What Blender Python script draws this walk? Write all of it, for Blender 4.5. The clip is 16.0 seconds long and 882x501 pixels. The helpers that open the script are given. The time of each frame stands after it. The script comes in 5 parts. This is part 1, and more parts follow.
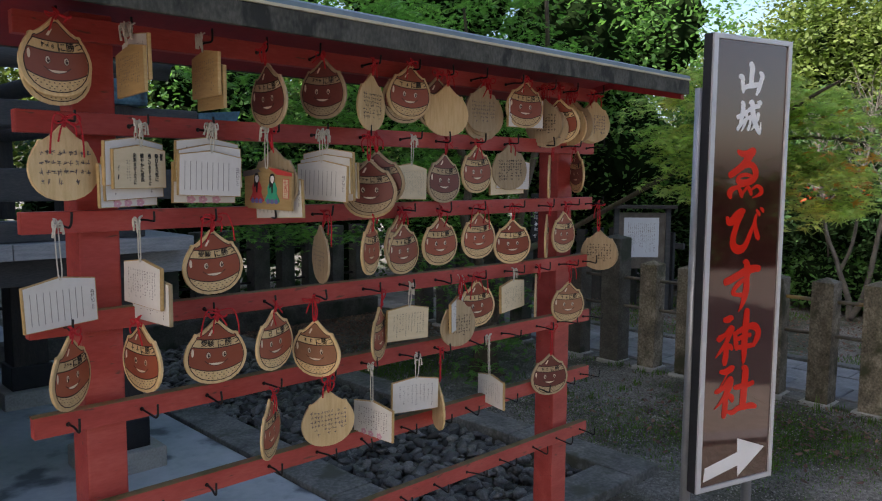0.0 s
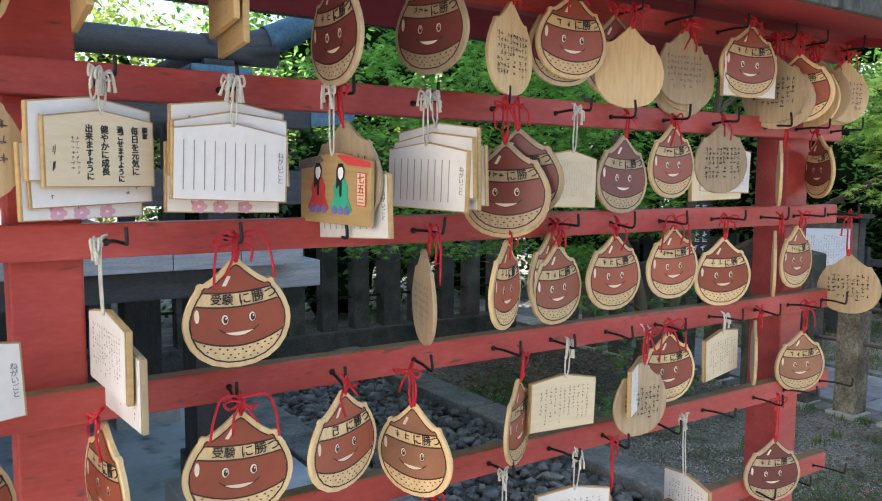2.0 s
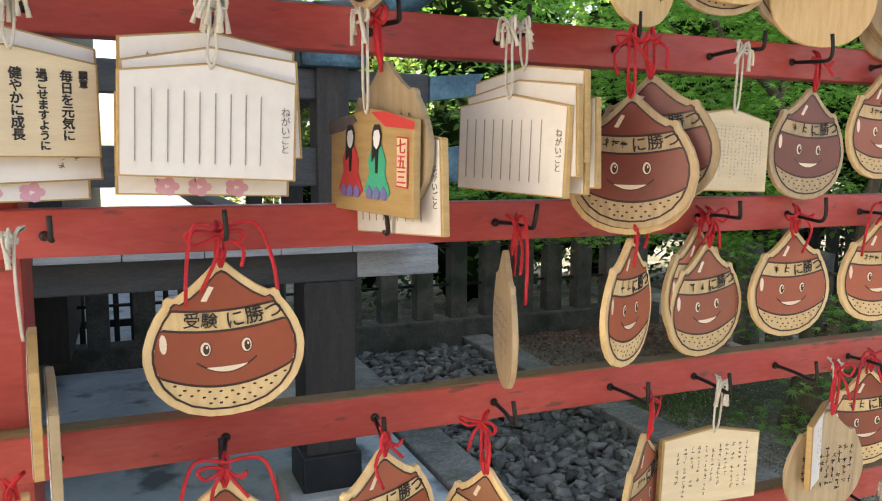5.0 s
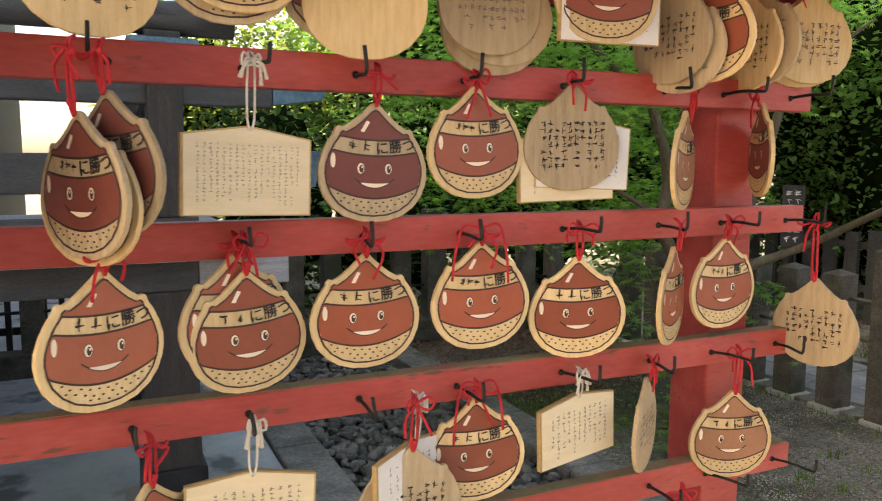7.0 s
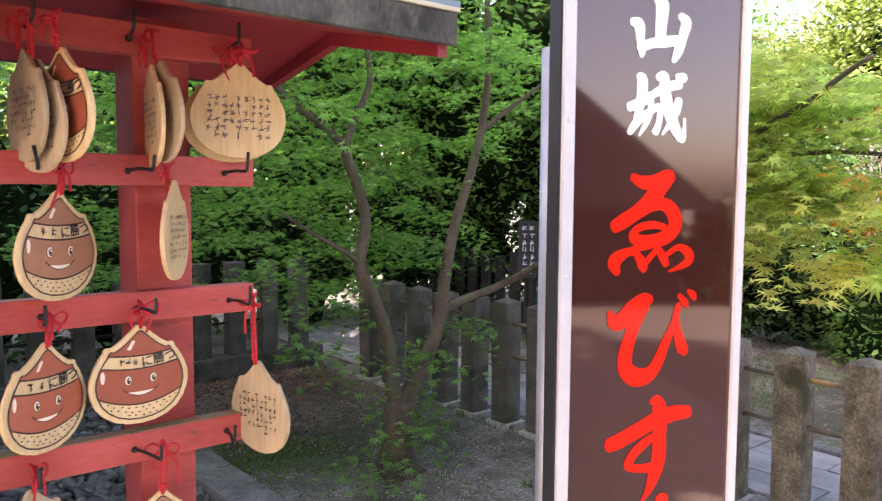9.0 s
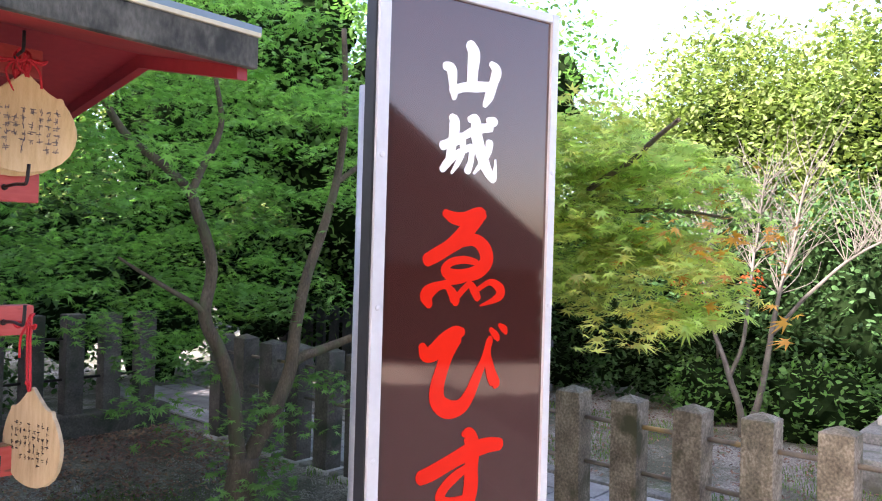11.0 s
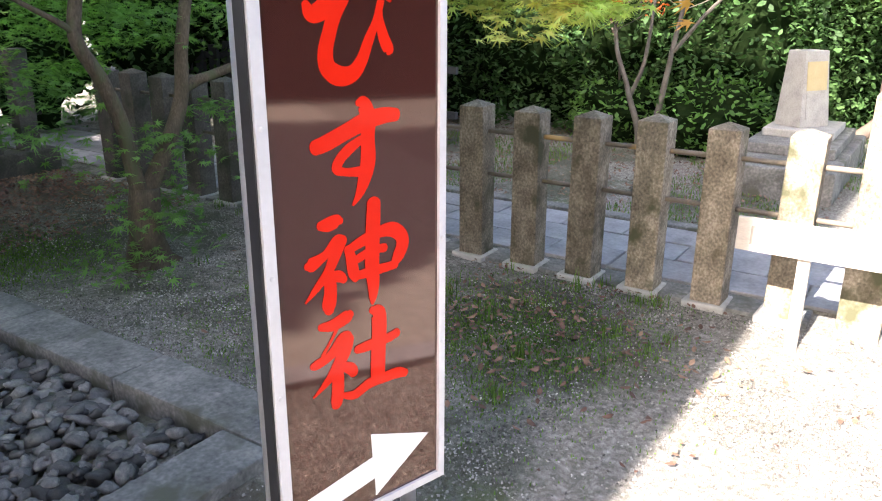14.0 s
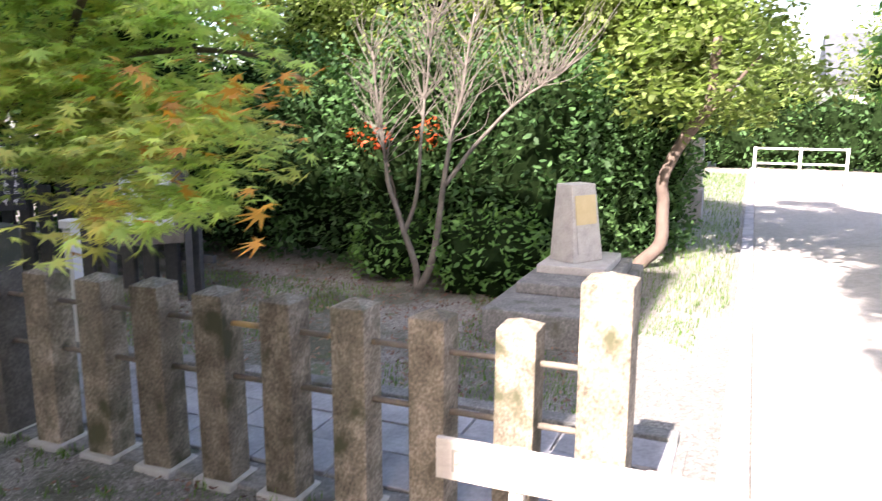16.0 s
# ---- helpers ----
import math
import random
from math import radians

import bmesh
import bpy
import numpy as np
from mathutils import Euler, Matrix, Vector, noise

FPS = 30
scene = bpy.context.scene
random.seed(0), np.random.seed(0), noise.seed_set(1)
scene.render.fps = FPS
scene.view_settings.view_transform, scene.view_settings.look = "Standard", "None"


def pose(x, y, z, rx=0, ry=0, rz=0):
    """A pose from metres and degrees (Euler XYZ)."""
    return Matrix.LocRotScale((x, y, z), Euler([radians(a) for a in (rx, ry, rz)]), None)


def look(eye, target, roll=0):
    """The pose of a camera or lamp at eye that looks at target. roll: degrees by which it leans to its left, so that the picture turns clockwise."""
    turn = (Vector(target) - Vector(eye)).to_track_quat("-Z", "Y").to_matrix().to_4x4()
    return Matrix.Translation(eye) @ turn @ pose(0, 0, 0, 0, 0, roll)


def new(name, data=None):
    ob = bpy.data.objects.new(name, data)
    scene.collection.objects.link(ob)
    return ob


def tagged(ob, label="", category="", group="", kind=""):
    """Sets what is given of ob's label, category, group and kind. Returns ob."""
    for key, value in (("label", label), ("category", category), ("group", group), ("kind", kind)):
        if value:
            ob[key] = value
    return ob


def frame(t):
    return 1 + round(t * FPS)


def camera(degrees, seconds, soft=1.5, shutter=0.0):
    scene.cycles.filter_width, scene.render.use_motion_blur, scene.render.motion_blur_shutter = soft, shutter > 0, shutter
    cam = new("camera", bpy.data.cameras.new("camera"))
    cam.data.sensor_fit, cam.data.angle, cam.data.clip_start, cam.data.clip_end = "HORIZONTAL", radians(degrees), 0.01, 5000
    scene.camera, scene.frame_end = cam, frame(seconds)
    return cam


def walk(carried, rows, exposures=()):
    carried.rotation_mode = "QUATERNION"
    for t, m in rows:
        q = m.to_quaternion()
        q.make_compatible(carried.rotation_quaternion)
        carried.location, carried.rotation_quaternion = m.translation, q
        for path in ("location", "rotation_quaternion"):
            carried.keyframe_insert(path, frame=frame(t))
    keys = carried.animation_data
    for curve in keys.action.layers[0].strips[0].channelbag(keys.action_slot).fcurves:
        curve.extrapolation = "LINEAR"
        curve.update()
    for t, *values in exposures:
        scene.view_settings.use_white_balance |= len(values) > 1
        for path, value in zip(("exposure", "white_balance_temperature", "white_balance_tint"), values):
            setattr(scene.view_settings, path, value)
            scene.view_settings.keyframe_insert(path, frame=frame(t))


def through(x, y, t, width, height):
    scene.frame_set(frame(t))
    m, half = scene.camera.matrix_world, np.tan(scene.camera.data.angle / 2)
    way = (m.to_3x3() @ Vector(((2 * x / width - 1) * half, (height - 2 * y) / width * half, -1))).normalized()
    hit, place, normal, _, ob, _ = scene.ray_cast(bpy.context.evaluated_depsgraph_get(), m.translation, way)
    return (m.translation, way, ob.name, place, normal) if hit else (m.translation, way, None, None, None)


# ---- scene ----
cam = camera(60.4, 16.0, soft=1.1, shutter=0.15)
METRES, EYE, TILT, LEAN, TURN = 4.0, 1.64, 0.0, 0.0, -43.8
ROWS = [
    (0.0, 0.0, 0.0, 0.0, 0.03, -5.7, -0.33),
    (0.5, 0.0017, 0.0514, -0.0035, 2.97, -5.37, -0.28),
    (1.0, -0.0154, 0.1155, -0.0042, 6.2, -5.26, -0.24),
    (1.5, -0.0246, 0.1565, -0.0076, 8.2, -5.16, -0.23),
    (2.0, -0.0164, 0.1927, -0.0055, 10.58, -5.3, -0.24),
    (2.5, -0.0078, 0.2159, -0.0037, 14.6, -5.35, -0.23),
    (3.0, -0.012, 0.2391, -0.0092, 17.96, -5.39, -0.27),
    (5.5, -0.0044, 0.298, -0.0076, 21.31, -6.92, -0.28),
    (6.0, 0.0287, 0.3178, -0.0043, 20.53, -6.96, -0.28),
    (6.5, 0.0684, 0.3336, -0.0009, 19.79, -6.81, -0.26),
    (7.0, 0.0987, 0.3478, -0.0018, 18.96, -6.69, -0.25),
    (7.5, 0.1258, 0.377, -0.0032, 17.13, -6.62, -0.38),
    (8.0, 0.1618, 0.4087, 0.0026, 13.88, -6.29, -0.37),
    (8.5, 0.1978, 0.4151, 0.0092, 8.88, -5.47, -0.35),
    (9.0, 0.2388, 0.403, 0.0177, 4.19, -4.37, -0.37),
    (9.5, 0.2613, 0.394, 0.0235, 0.7, -2.9, -0.45),
    (12.0, 0.27, 0.3998, -0.018, -8.87, -0.24, -0.15),
    (12.5, 0.2728, 0.4008, -0.0265, -10.51, -7.24, -0.28),
    (13.0, 0.2747, 0.4033, -0.0315, -11.37, -11.84, -0.29),
    (13.5, 0.2751, 0.4078, -0.0372, -12.05, -15.2, -0.25),
    (14.0, 0.2772, 0.4117, -0.0396, -12.59, -18.45, -0.27),
    (14.5, 0.2961, 0.4357, -0.0277, -13.04, -20.67, -0.24),
    (15.0, 0.3565, 0.4979, -0.0122, -13.86, -20.56, -0.02),
    (15.5, 0.4282, 0.5321, 0.0035, -16.53, -17.2, -0.08),
    (16.0, 0.5259, 0.5581, 0.0177, -23.98, -10.83, -0.15),
]
# the clip fades in from dark over its first half second
EXPOSURES = [(0.0, 1.12, 6500, 16), (0.3, 1.55, 6500, 13), (0.6, 2.12, 6500, 13), (1.5, 2.38, 6400, 13), (3.2, 2.45, 6400, 14), (5.3, 2.57, 8000, 15), (7.0, 2.48, 8800, 20), (8.2, 2.58, 9000, 26), (9.0, 2.88, 7200, 30), (9.6, 2.99, 6300, 33), (12.0, 2.57, 6700, 20), (13.0, 2.67, 6800, 20), (14.0, 2.75, 6800, 19), (15.2, 2.7, 6800, 19), (16.0, 2.42, 6700, 25)]
walk(cam, [(t, pose(0, 0, EYE, TILT, LEAN, TURN) @ pose(METRES * x, METRES * y, METRES * z, 90 + pitch, roll, yaw)) for t, x, y, z, yaw, pitch, roll in ROWS], EXPOSURES)

# ---- world and sun ----
SUN_WAY = Vector((0.774, -0.031, -0.63)).normalized()  # the way the sunlight travels
world = bpy.data.worlds.new("world")
scene.world = world
world.use_nodes = True
sky = world.node_tree.nodes.new("ShaderNodeTexSky")
sky.sky_type, sky.sun_disc = "NISHITA", False
sky.sun_elevation = math.asin(-SUN_WAY.z)
sky.sun_rotation = math.atan2(-SUN_WAY.x, -SUN_WAY.y)
sky.air_density, sky.dust_density, sky.ozone_density = 1.0, 2.5, 1.0
world.node_tree.links.new(sky.outputs[0], world.node_tree.nodes["Background"].inputs[0])
world.node_tree.nodes["Background"].inputs[1].default_value = 0.13
sun = new("sun", bpy.data.lights.new("sun", "SUN"))
sun.data.energy, sun.data.angle, sun.data.color = 5.0, radians(0.5), (1.0, 0.965, 0.91)
sun.matrix_world = look((-12, 2.5, 10), Vector((-12, 2.5, 10)) + SUN_WAY)

# ---- materials ----
def mat(name, colors, scale=8.0, rough=0.7, bump=0.15, detail=6.0, stretch=(1, 1, 1), grain=0.35, metal=0.0, vary=0.0, bump_scale=None, spec=0.5, spots=None, island=0.0):
    """Two scales of noise mixing the colours, with relief. vary: brightness change per object; spots: (colour, scale, amount) of stains; island: change per loose piece."""
    m = bpy.data.materials.new(name)
    m.use_nodes = True
    nt = m.node_tree
    n, l = nt.nodes, nt.links
    b = n["Principled BSDF"]
    co = n.new("ShaderNodeTexCoord")
    mp = n.new("ShaderNodeMapping")
    mp.inputs["Scale"].default_value = stretch
    l.new(co.outputs["Object"], mp.inputs[0])
    big = n.new("ShaderNodeTexNoise")
    big.inputs["Scale"].default_value, big.inputs["Detail"].default_value = scale, detail
    fine = n.new("ShaderNodeTexNoise")
    fine.inputs["Scale"].default_value, fine.inputs["Detail"].default_value = scale * 9, 4
    oi = n.new("ShaderNodeObjectInfo")
    if vary or island:
        sh = n.new("ShaderNodeVectorMath")
        sh.operation = "MULTIPLY_ADD"
        sh.inputs[1].default_value = (1, 1, 1)
        cx = n.new("ShaderNodeCombineXYZ")
        mm = n.new("ShaderNodeMath")
        mm.operation = "MULTIPLY"
        mm.inputs[1].default_value = 37.0
        l.new(oi.outputs["Random"], mm.inputs[0])
        for k in range(3):
            l.new(mm.outputs[0], cx.inputs[k])
        l.new(mp.outputs[0], sh.inputs[0])
        l.new(cx.outputs[0], sh.inputs[2])
        src = sh.outputs[0]
    else:
        src = mp.outputs[0]
    l.new(src, big.inputs["Vector"])
    l.new(src, fine.inputs["Vector"])
    ramp = n.new("ShaderNodeValToRGB")
    e = ramp.color_ramp.elements
    e[0].position, e[1].position = 0.3, 0.7
    e[0].color, e[1].color = (*colors[0], 1), (*colors[-1], 1)
    for i, c in enumerate(colors[1:-1]):
        k = e.new(0.3 + 0.4 * (i + 1) / (len(colors) - 1))
        k.color = (*c, 1)
    mixf = n.new("ShaderNodeMix")
    mixf.data_type = "FLOAT"
    mixf.inputs[0].default_value = grain
    l.new(big.outputs["Fac"], mixf.inputs[2])
    l.new(fine.outputs["Fac"], mixf.inputs[3])
    l.new(mixf.outputs[0], ramp.inputs[0])
    col = ramp.outputs[0]
    if spots:
        sn = n.new("ShaderNodeTexNoise")
        sn.inputs["Scale"].default_value, sn.inputs["Detail"].default_value = spots[1], 8
        l.new(src, sn.inputs["Vector"])
        sr = n.new("ShaderNodeMapRange")
        sr.inputs[1].default_value, sr.inputs[2].default_value = 0.66 - spots[2] * 0.3, 0.72 - spots[2] * 0.2
        l.new(sn.outputs["Fac"], sr.inputs[0])
        mx = n.new("ShaderNodeMix")
        mx.data_type = "RGBA"
        l.new(sr.outputs[0], mx.inputs[0])
        l.new(col, mx.inputs[6])
        mx.inputs[7].default_value = (*spots[0], 1)
        col = mx.outputs[2]
    if vary or island:
        hs = n.new("ShaderNodeHueSaturation")
        mr = n.new("ShaderNodeMapRange")
        v = vary or island
        mr.inputs[3].default_value, mr.inputs[4].default_value = 1 - v, 1 + v
        if island:
            geo = n.new("ShaderNodeNewGeometry")
            l.new(geo.outputs["Random Per Island"], mr.inputs[0])
        else:
            l.new(oi.outputs["Random"], mr.inputs[0])
        l.new(mr.outputs[0], hs.inputs["Value"])
        l.new(col, hs.inputs["Color"])
        col = hs.outputs[0]
    l.new(col, b.inputs["Base Color"])
    b.inputs["Roughness"].default_value, b.inputs["Metallic"].default_value = rough, metal
    b.inputs["Specular IOR Level"].default_value = spec
    if bump:
        bn = n.new("ShaderNodeBump")
        bn.inputs["Strength"].default_value, bn.inputs["Distance"].default_value = bump, 0.01
        l.new(mixf.outputs[0], bn.inputs["Height"])
        l.new(bn.outputs[0], b.inputs["Normal"])
    return m


def leaf_mat(name, colors, vary=0.35, through=0.35, tips=None):
    """Leaves: colour changed leaf by leaf, part of the light let through."""
    m = mat(name, colors, scale=2.0, rough=0.6, bump=0, island=vary, spec=0.2)
    nt = m.node_tree
    n, l = nt.nodes, nt.links
    b, out = n["Principled BSDF"], n["Material Output"]
    col = b.inputs["Base Color"].links[0].from_socket
    tr = n.new("ShaderNodeBsdfTranslucent")
    bright = n.new("ShaderNodeHueSaturation")
    bright.inputs["Value"].default_value = 2.0
    bright.inputs["Saturation"].default_value = 1.15
    l.new(col, bright.inputs["Color"])
    l.new(bright.outputs[0], tr.inputs[0])
    mx = n.new("ShaderNodeMixShader")
    mx.inputs[0].default_value = through
    l.new(b.outputs[0], mx.inputs[1])
    l.new(tr.outputs[0], mx.inputs[2])
    l.new(mx.outputs[0], out.inputs[0])
    return m


RED = mat("red_paint", [(0.31, 0.034, 0.026), (0.41, 0.056, 0.044), (0.49, 0.095, 0.074)], 5, 0.5, 0.08, stretch=(1, 4, 4), spots=((0.16, 0.05, 0.035), 22, 0.05))
# darker red than the rails, for the roof underside and barge boards
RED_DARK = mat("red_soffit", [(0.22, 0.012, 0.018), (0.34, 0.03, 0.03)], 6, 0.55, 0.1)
MOSSY = mat("mossy_top", [(0.10, 0.085, 0.03), (0.20, 0.14, 0.06), (0.30, 0.07, 0.04)], 14, 0.9, 0.3)
ROOF_EDGE = mat("weathered_roof_edge", [(0.022, 0.023, 0.02), (0.065, 0.064, 0.053), (0.125, 0.12, 0.10)], 16, 0.85, 0.4, stretch=(1, 1, 0.5), grain=0.5, spots=((0.02, 0.021, 0.018), 24, 0.45))
ROOF_TOP = mat("blue_grey_roof_sheet", [(0.13, 0.19, 0.24), (0.22, 0.28, 0.33)], 4, 0.5, 0.05)
# sunlight catching the eave edge is put into this cream
ROOF_TRIM = mat("pale_lit_trim", [(0.42, 0.38, 0.26), (0.6, 0.55, 0.4)], 10, 0.6, 0.1)
IRON = mat("black_iron", [(0.012, 0.011, 0.011), (0.035, 0.03, 0.028)], 40, 0.55, 0.1, metal=0.6)
WOOD = mat("plaque_wood", [(0.54, 0.36, 0.16), (0.64, 0.45, 0.22), (0.70, 0.52, 0.28)], 20, 0.6, 0.1, stretch=(8, 1, 1), vary=0.18)
WOOD_EDGE = mat("plaque_edge_wood", [(0.40, 0.25, 0.09), (0.52, 0.35, 0.15)], 20, 0.65, 0.1, stretch=(1, 1, 8), vary=0.15)
WOOD_GREY = mat("weathered_plaque_wood", [(0.30, 0.215, 0.12), (0.40, 0.295, 0.17), (0.46, 0.35, 0.22)], 16, 0.75, 0.12, stretch=(8, 1, 1), vary=0.2)
PAPER = mat("white_plaque_face", [(0.62, 0.58, 0.52), (0.72, 0.69, 0.64)], 10, 0.7, 0.02, vary=0.05)
PAPER_CREAM = mat("cream_plaque_face", [(0.60, 0.48, 0.30), (0.70, 0.58, 0.38)], 14, 0.65, 0.03, stretch=(1, 1, 6), vary=0.05)
SHELL = mat("chestnut_brown_print", [(0.27, 0.06, 0.026), (0.33, 0.08, 0.038)], 12, 0.42, 0.03, vary=0.22)
SHELL_DARK = mat("dark_chestnut_print", [(0.14, 0.032, 0.022), (0.19, 0.045, 0.03)], 12, 0.45, 0.03, vary=0.2)
SHELL_FADED = mat("bleached_chestnut_print", [(0.27, 0.115, 0.055), (0.36, 0.16, 0.08)], 14, 0.55, 0.03, vary=0.15)
INK = mat("black_ink", [(0.010, 0.008, 0.008), (0.02, 0.016, 0.015)], 20, 0.6, 0)
BROWN_LINE = mat("dark_brown_line_print", [(0.035, 0.014, 0.009), (0.06, 0.025, 0.015)], 20, 0.6, 0)
INK_GREY = mat("faded_ink", [(0.10, 0.08, 0.075), (0.2, 0.16, 0.15)], 30, 0.7, 0)
PALE_INK = mat("pale_lettering", [(0.25, 0.22, 0.19), (0.32, 0.29, 0.25)], 30, 0.7, 0)
GLINT = mat("cream_print", [(0.70, 0.56, 0.40), (0.78, 0.66, 0.5)], 20, 0.6, 0)
PRINT_RED = mat("red_print", [(0.50, 0.03, 0.035), (0.60, 0.06, 0.05)], 20, 0.55, 0)
PRINT_GREEN = mat("green_print", [(0.02, 0.32, 0.17), (0.04, 0.42, 0.25)], 20, 0.55, 0)
PRINT_PINK = mat("pink_print", [(0.55, 0.25, 0.33), (0.65, 0.36, 0.42)], 20, 0.6, 0)
PRINT_VIOLET = mat("violet_print", [(0.12, 0.10, 0.30), (0.2, 0.18, 0.42)], 20, 0.6, 0)
CORD_RED = mat("red_cord", [(0.42, 0.006, 0.012), (0.60, 0.02, 0.03)], 160, 0.7, 0.5)
CORD_WHITE = mat("white_hemp_cord", [(0.50, 0.46, 0.37), (0.72, 0.68, 0.58)], 120, 0.85, 0.5)
SIGN_BROWN = mat("gloss_brown_panel", [(0.038, 0.0105, 0.0085), (0.047, 0.0135, 0.011)], 2, 0.05, 0, spec=0.95)
SIGN_RED = mat("red_lettering", [(0.60, 0.014, 0.004), (0.66, 0.02, 0.006)], 5, 0.35, 0, spec=0.08)
for m, coat in ((SIGN_BROWN, 0.5), (SIGN_RED, 0.25)):
    # clear gloss film over the print
    b = m.node_tree.nodes["Principled BSDF"]
    b.inputs["Coat Weight"].default_value, b.inputs["Coat IOR"].default_value, b.inputs["Coat Roughness"].default_value = coat, 1.6, 0.04
    b.inputs["Specular Tint"].default_value = (1.0, 0.76, 0.64, 1)
SIGN_WHITE = mat("white_lettering", [(0.78, 0.76, 0.74), (0.84, 0.82, 0.80)], 5, 0.3, 0)
ALU = mat("white_aluminium_frame", [(0.50, 0.50, 0.51), (0.60, 0.60, 0.61)], 9, 0.35, 0.03, metal=0.15)
DARK_EDGE = mat("dark_sign_side", [(0.012, 0.012, 0.014), (0.03, 0.03, 0.034)], 9, 0.5, 0.05)
POLE = mat("grey_metal_pole", [(0.30, 0.31, 0.33), (0.42, 0.43, 0.45)], 12, 0.4, 0.05, metal=0.5)
GRANITE = mat("granite_post", [(0.05, 0.042, 0.029), (0.18, 0.15, 0.108), (0.40, 0.34, 0.265)], 9, 0.95, 0.35, grain=0.5, stretch=(1, 1, 0.85), vary=0.2, spots=((0.06, 0.06, 0.03), 5, 0.42))
# weathered granite with the shade over the far posts put into its colour
GRANITE_DARK = mat("shaded_weathered_granite", [(0.04, 0.036, 0.031), (0.09, 0.081, 0.068), (0.16, 0.147, 0.122)], 8, 0.9, 0.5, grain=0.5, vary=0.15, spots=((0.04, 0.045, 0.03), 4, 0.5))
STONE_PALE = mat("pale_monument_stone", [(0.25, 0.24, 0.215), (0.36, 0.345, 0.31), (0.45, 0.43, 0.38)], 10, 0.85, 0.35, grain=0.5)
MORTAR = mat("mortar_collar", [(0.30, 0.29, 0.26), (0.44, 0.42, 0.38)], 18, 0.95, 0.4)
FLAG = mat("flagstone", [(0.15, 0.145, 0.147), (0.25, 0.242, 0.243), (0.35, 0.34, 0.34)], 5, 0.85, 0.3, vary=0.18)
KERB = mat("concrete_kerb", [(0.065, 0.066, 0.06), (0.15, 0.148, 0.136), (0.28, 0.27, 0.245)], 6, 0.9, 0.35, grain=0.5, spots=((0.085, 0.088, 0.062), 5, 0.32))
SLAB = mat("grey_concrete_slab", [(0.30, 0.335, 0.36), (0.43, 0.46, 0.475), (0.53, 0.55, 0.56)], 2.5, 0.8, 0.15, grain=0.3, spots=((0.14, 0.155, 0.165), 3, 0.35))
PEBBLE = mat("grey_pebble", [(0.03, 0.031, 0.031), (0.085, 0.083, 0.077), (0.19, 0.178, 0.155)], 1.8, 0.6, 0.5, vary=0.85, grain=0.5)
PEBBLES = mat("grey_pebbles", [(0.03, 0.031, 0.031), (0.085, 0.083, 0.077), (0.19, 0.178, 0.155)], 11, 0.6, 0.3, island=0.75)
GRAVEL = mat("gravel_grains", [(0.07, 0.062, 0.05), (0.21, 0.195, 0.17), (0.44, 0.42, 0.38)], 6, 0.9, 0, island=0.75)
TIMBER = mat("dark_stained_timber", [(0.012, 0.011, 0.012), (0.030, 0.026, 0.024), (0.055, 0.045, 0.038)], 5, 0.7, 0.25, stretch=(6, 6, 1), grain=0.5)
TIMBER_BEAM = mat("dark_timber_beam", [(0.022, 0.026, 0.03), (0.045, 0.048, 0.05), (0.075, 0.074, 0.07)], 5, 0.7, 0.25, stretch=(1, 6, 6), grain=0.5)
BOARDS_PALE = mat("weathered_pale_timber", [(0.17, 0.18, 0.19), (0.30, 0.31, 0.32), (0.42, 0.42, 0.42)], 6, 0.85, 0.3, stretch=(1, 10, 10), grain=0.5)
VERDIGRIS = mat("verdigris_copper_cap", [(0.02, 0.05, 0.075), (0.05, 0.12, 0.165), (0.12, 0.22, 0.27)], 8, 0.5, 0.2, metal=0.35, spots=((0.02, 0.03, 0.035), 6, 0.4))
SHOE = mat("black_metal_shoe", [(0.012, 0.012, 0.014), (0.028, 0.028, 0.03)], 10, 0.45, 0.1, metal=0.4)
BARK = mat("maple_bark", [(0.035, 0.026, 0.017), (0.085, 0.064, 0.041), (0.155, 0.122, 0.08)], 7, 0.9, 0.8, stretch=(2, 2, 0.7), grain=0.5, spots=((0.08, 0.085, 0.042), 6, 0.35))
BARK_PALE = mat("pale_bark", [(0.06, 0.052, 0.04), (0.115, 0.10, 0.08), (0.18, 0.16, 0.13)], 9, 0.9, 0.4)
BARK_RED = mat("reddish_bark", [(0.085, 0.062, 0.048), (0.155, 0.112, 0.085)], 9, 0.9, 0.5)
MAPLE = leaf_mat("maple_leaves", [(0.09, 0.20, 0.05), (0.15, 0.30, 0.075), (0.22, 0.39, 0.10)], 0.4, 0.45)
MAPLE_TURN = leaf_mat("turning_maple_leaves", [(0.21, 0.33, 0.095), (0.30, 0.385, 0.12), (0.43, 0.35, 0.11)], 0.35, 0.55)
MAPLE_ORANGE = leaf_mat("orange_maple_leaves", [(0.36, 0.16, 0.05), (0.42, 0.26, 0.07)], 0.3, 0.4)
RED_LEAF = leaf_mat("red_autumn_leaves", [(0.34, 0.04, 0.02), (0.5, 0.12, 0.04)], 0.3, 0.4)
HEDGE = leaf_mat("evergreen_leaves", [(0.022, 0.05, 0.018), (0.046, 0.10, 0.031), (0.082, 0.15, 0.047)], 0.45, 0.25)
# lit counterpart of the evergreen leaves: sunlight is part of this lighter colour
HEDGE_LIT = leaf_mat("sunlit_yellow_green_leaves", [(0.08, 0.125, 0.035), (0.14, 0.19, 0.055), (0.22, 0.25, 0.085)], 0.45, 0.4)
FERN = leaf_mat("low_leaves", [(0.08, 0.17, 0.045), (0.15, 0.28, 0.078)], 0.35, 0.4)
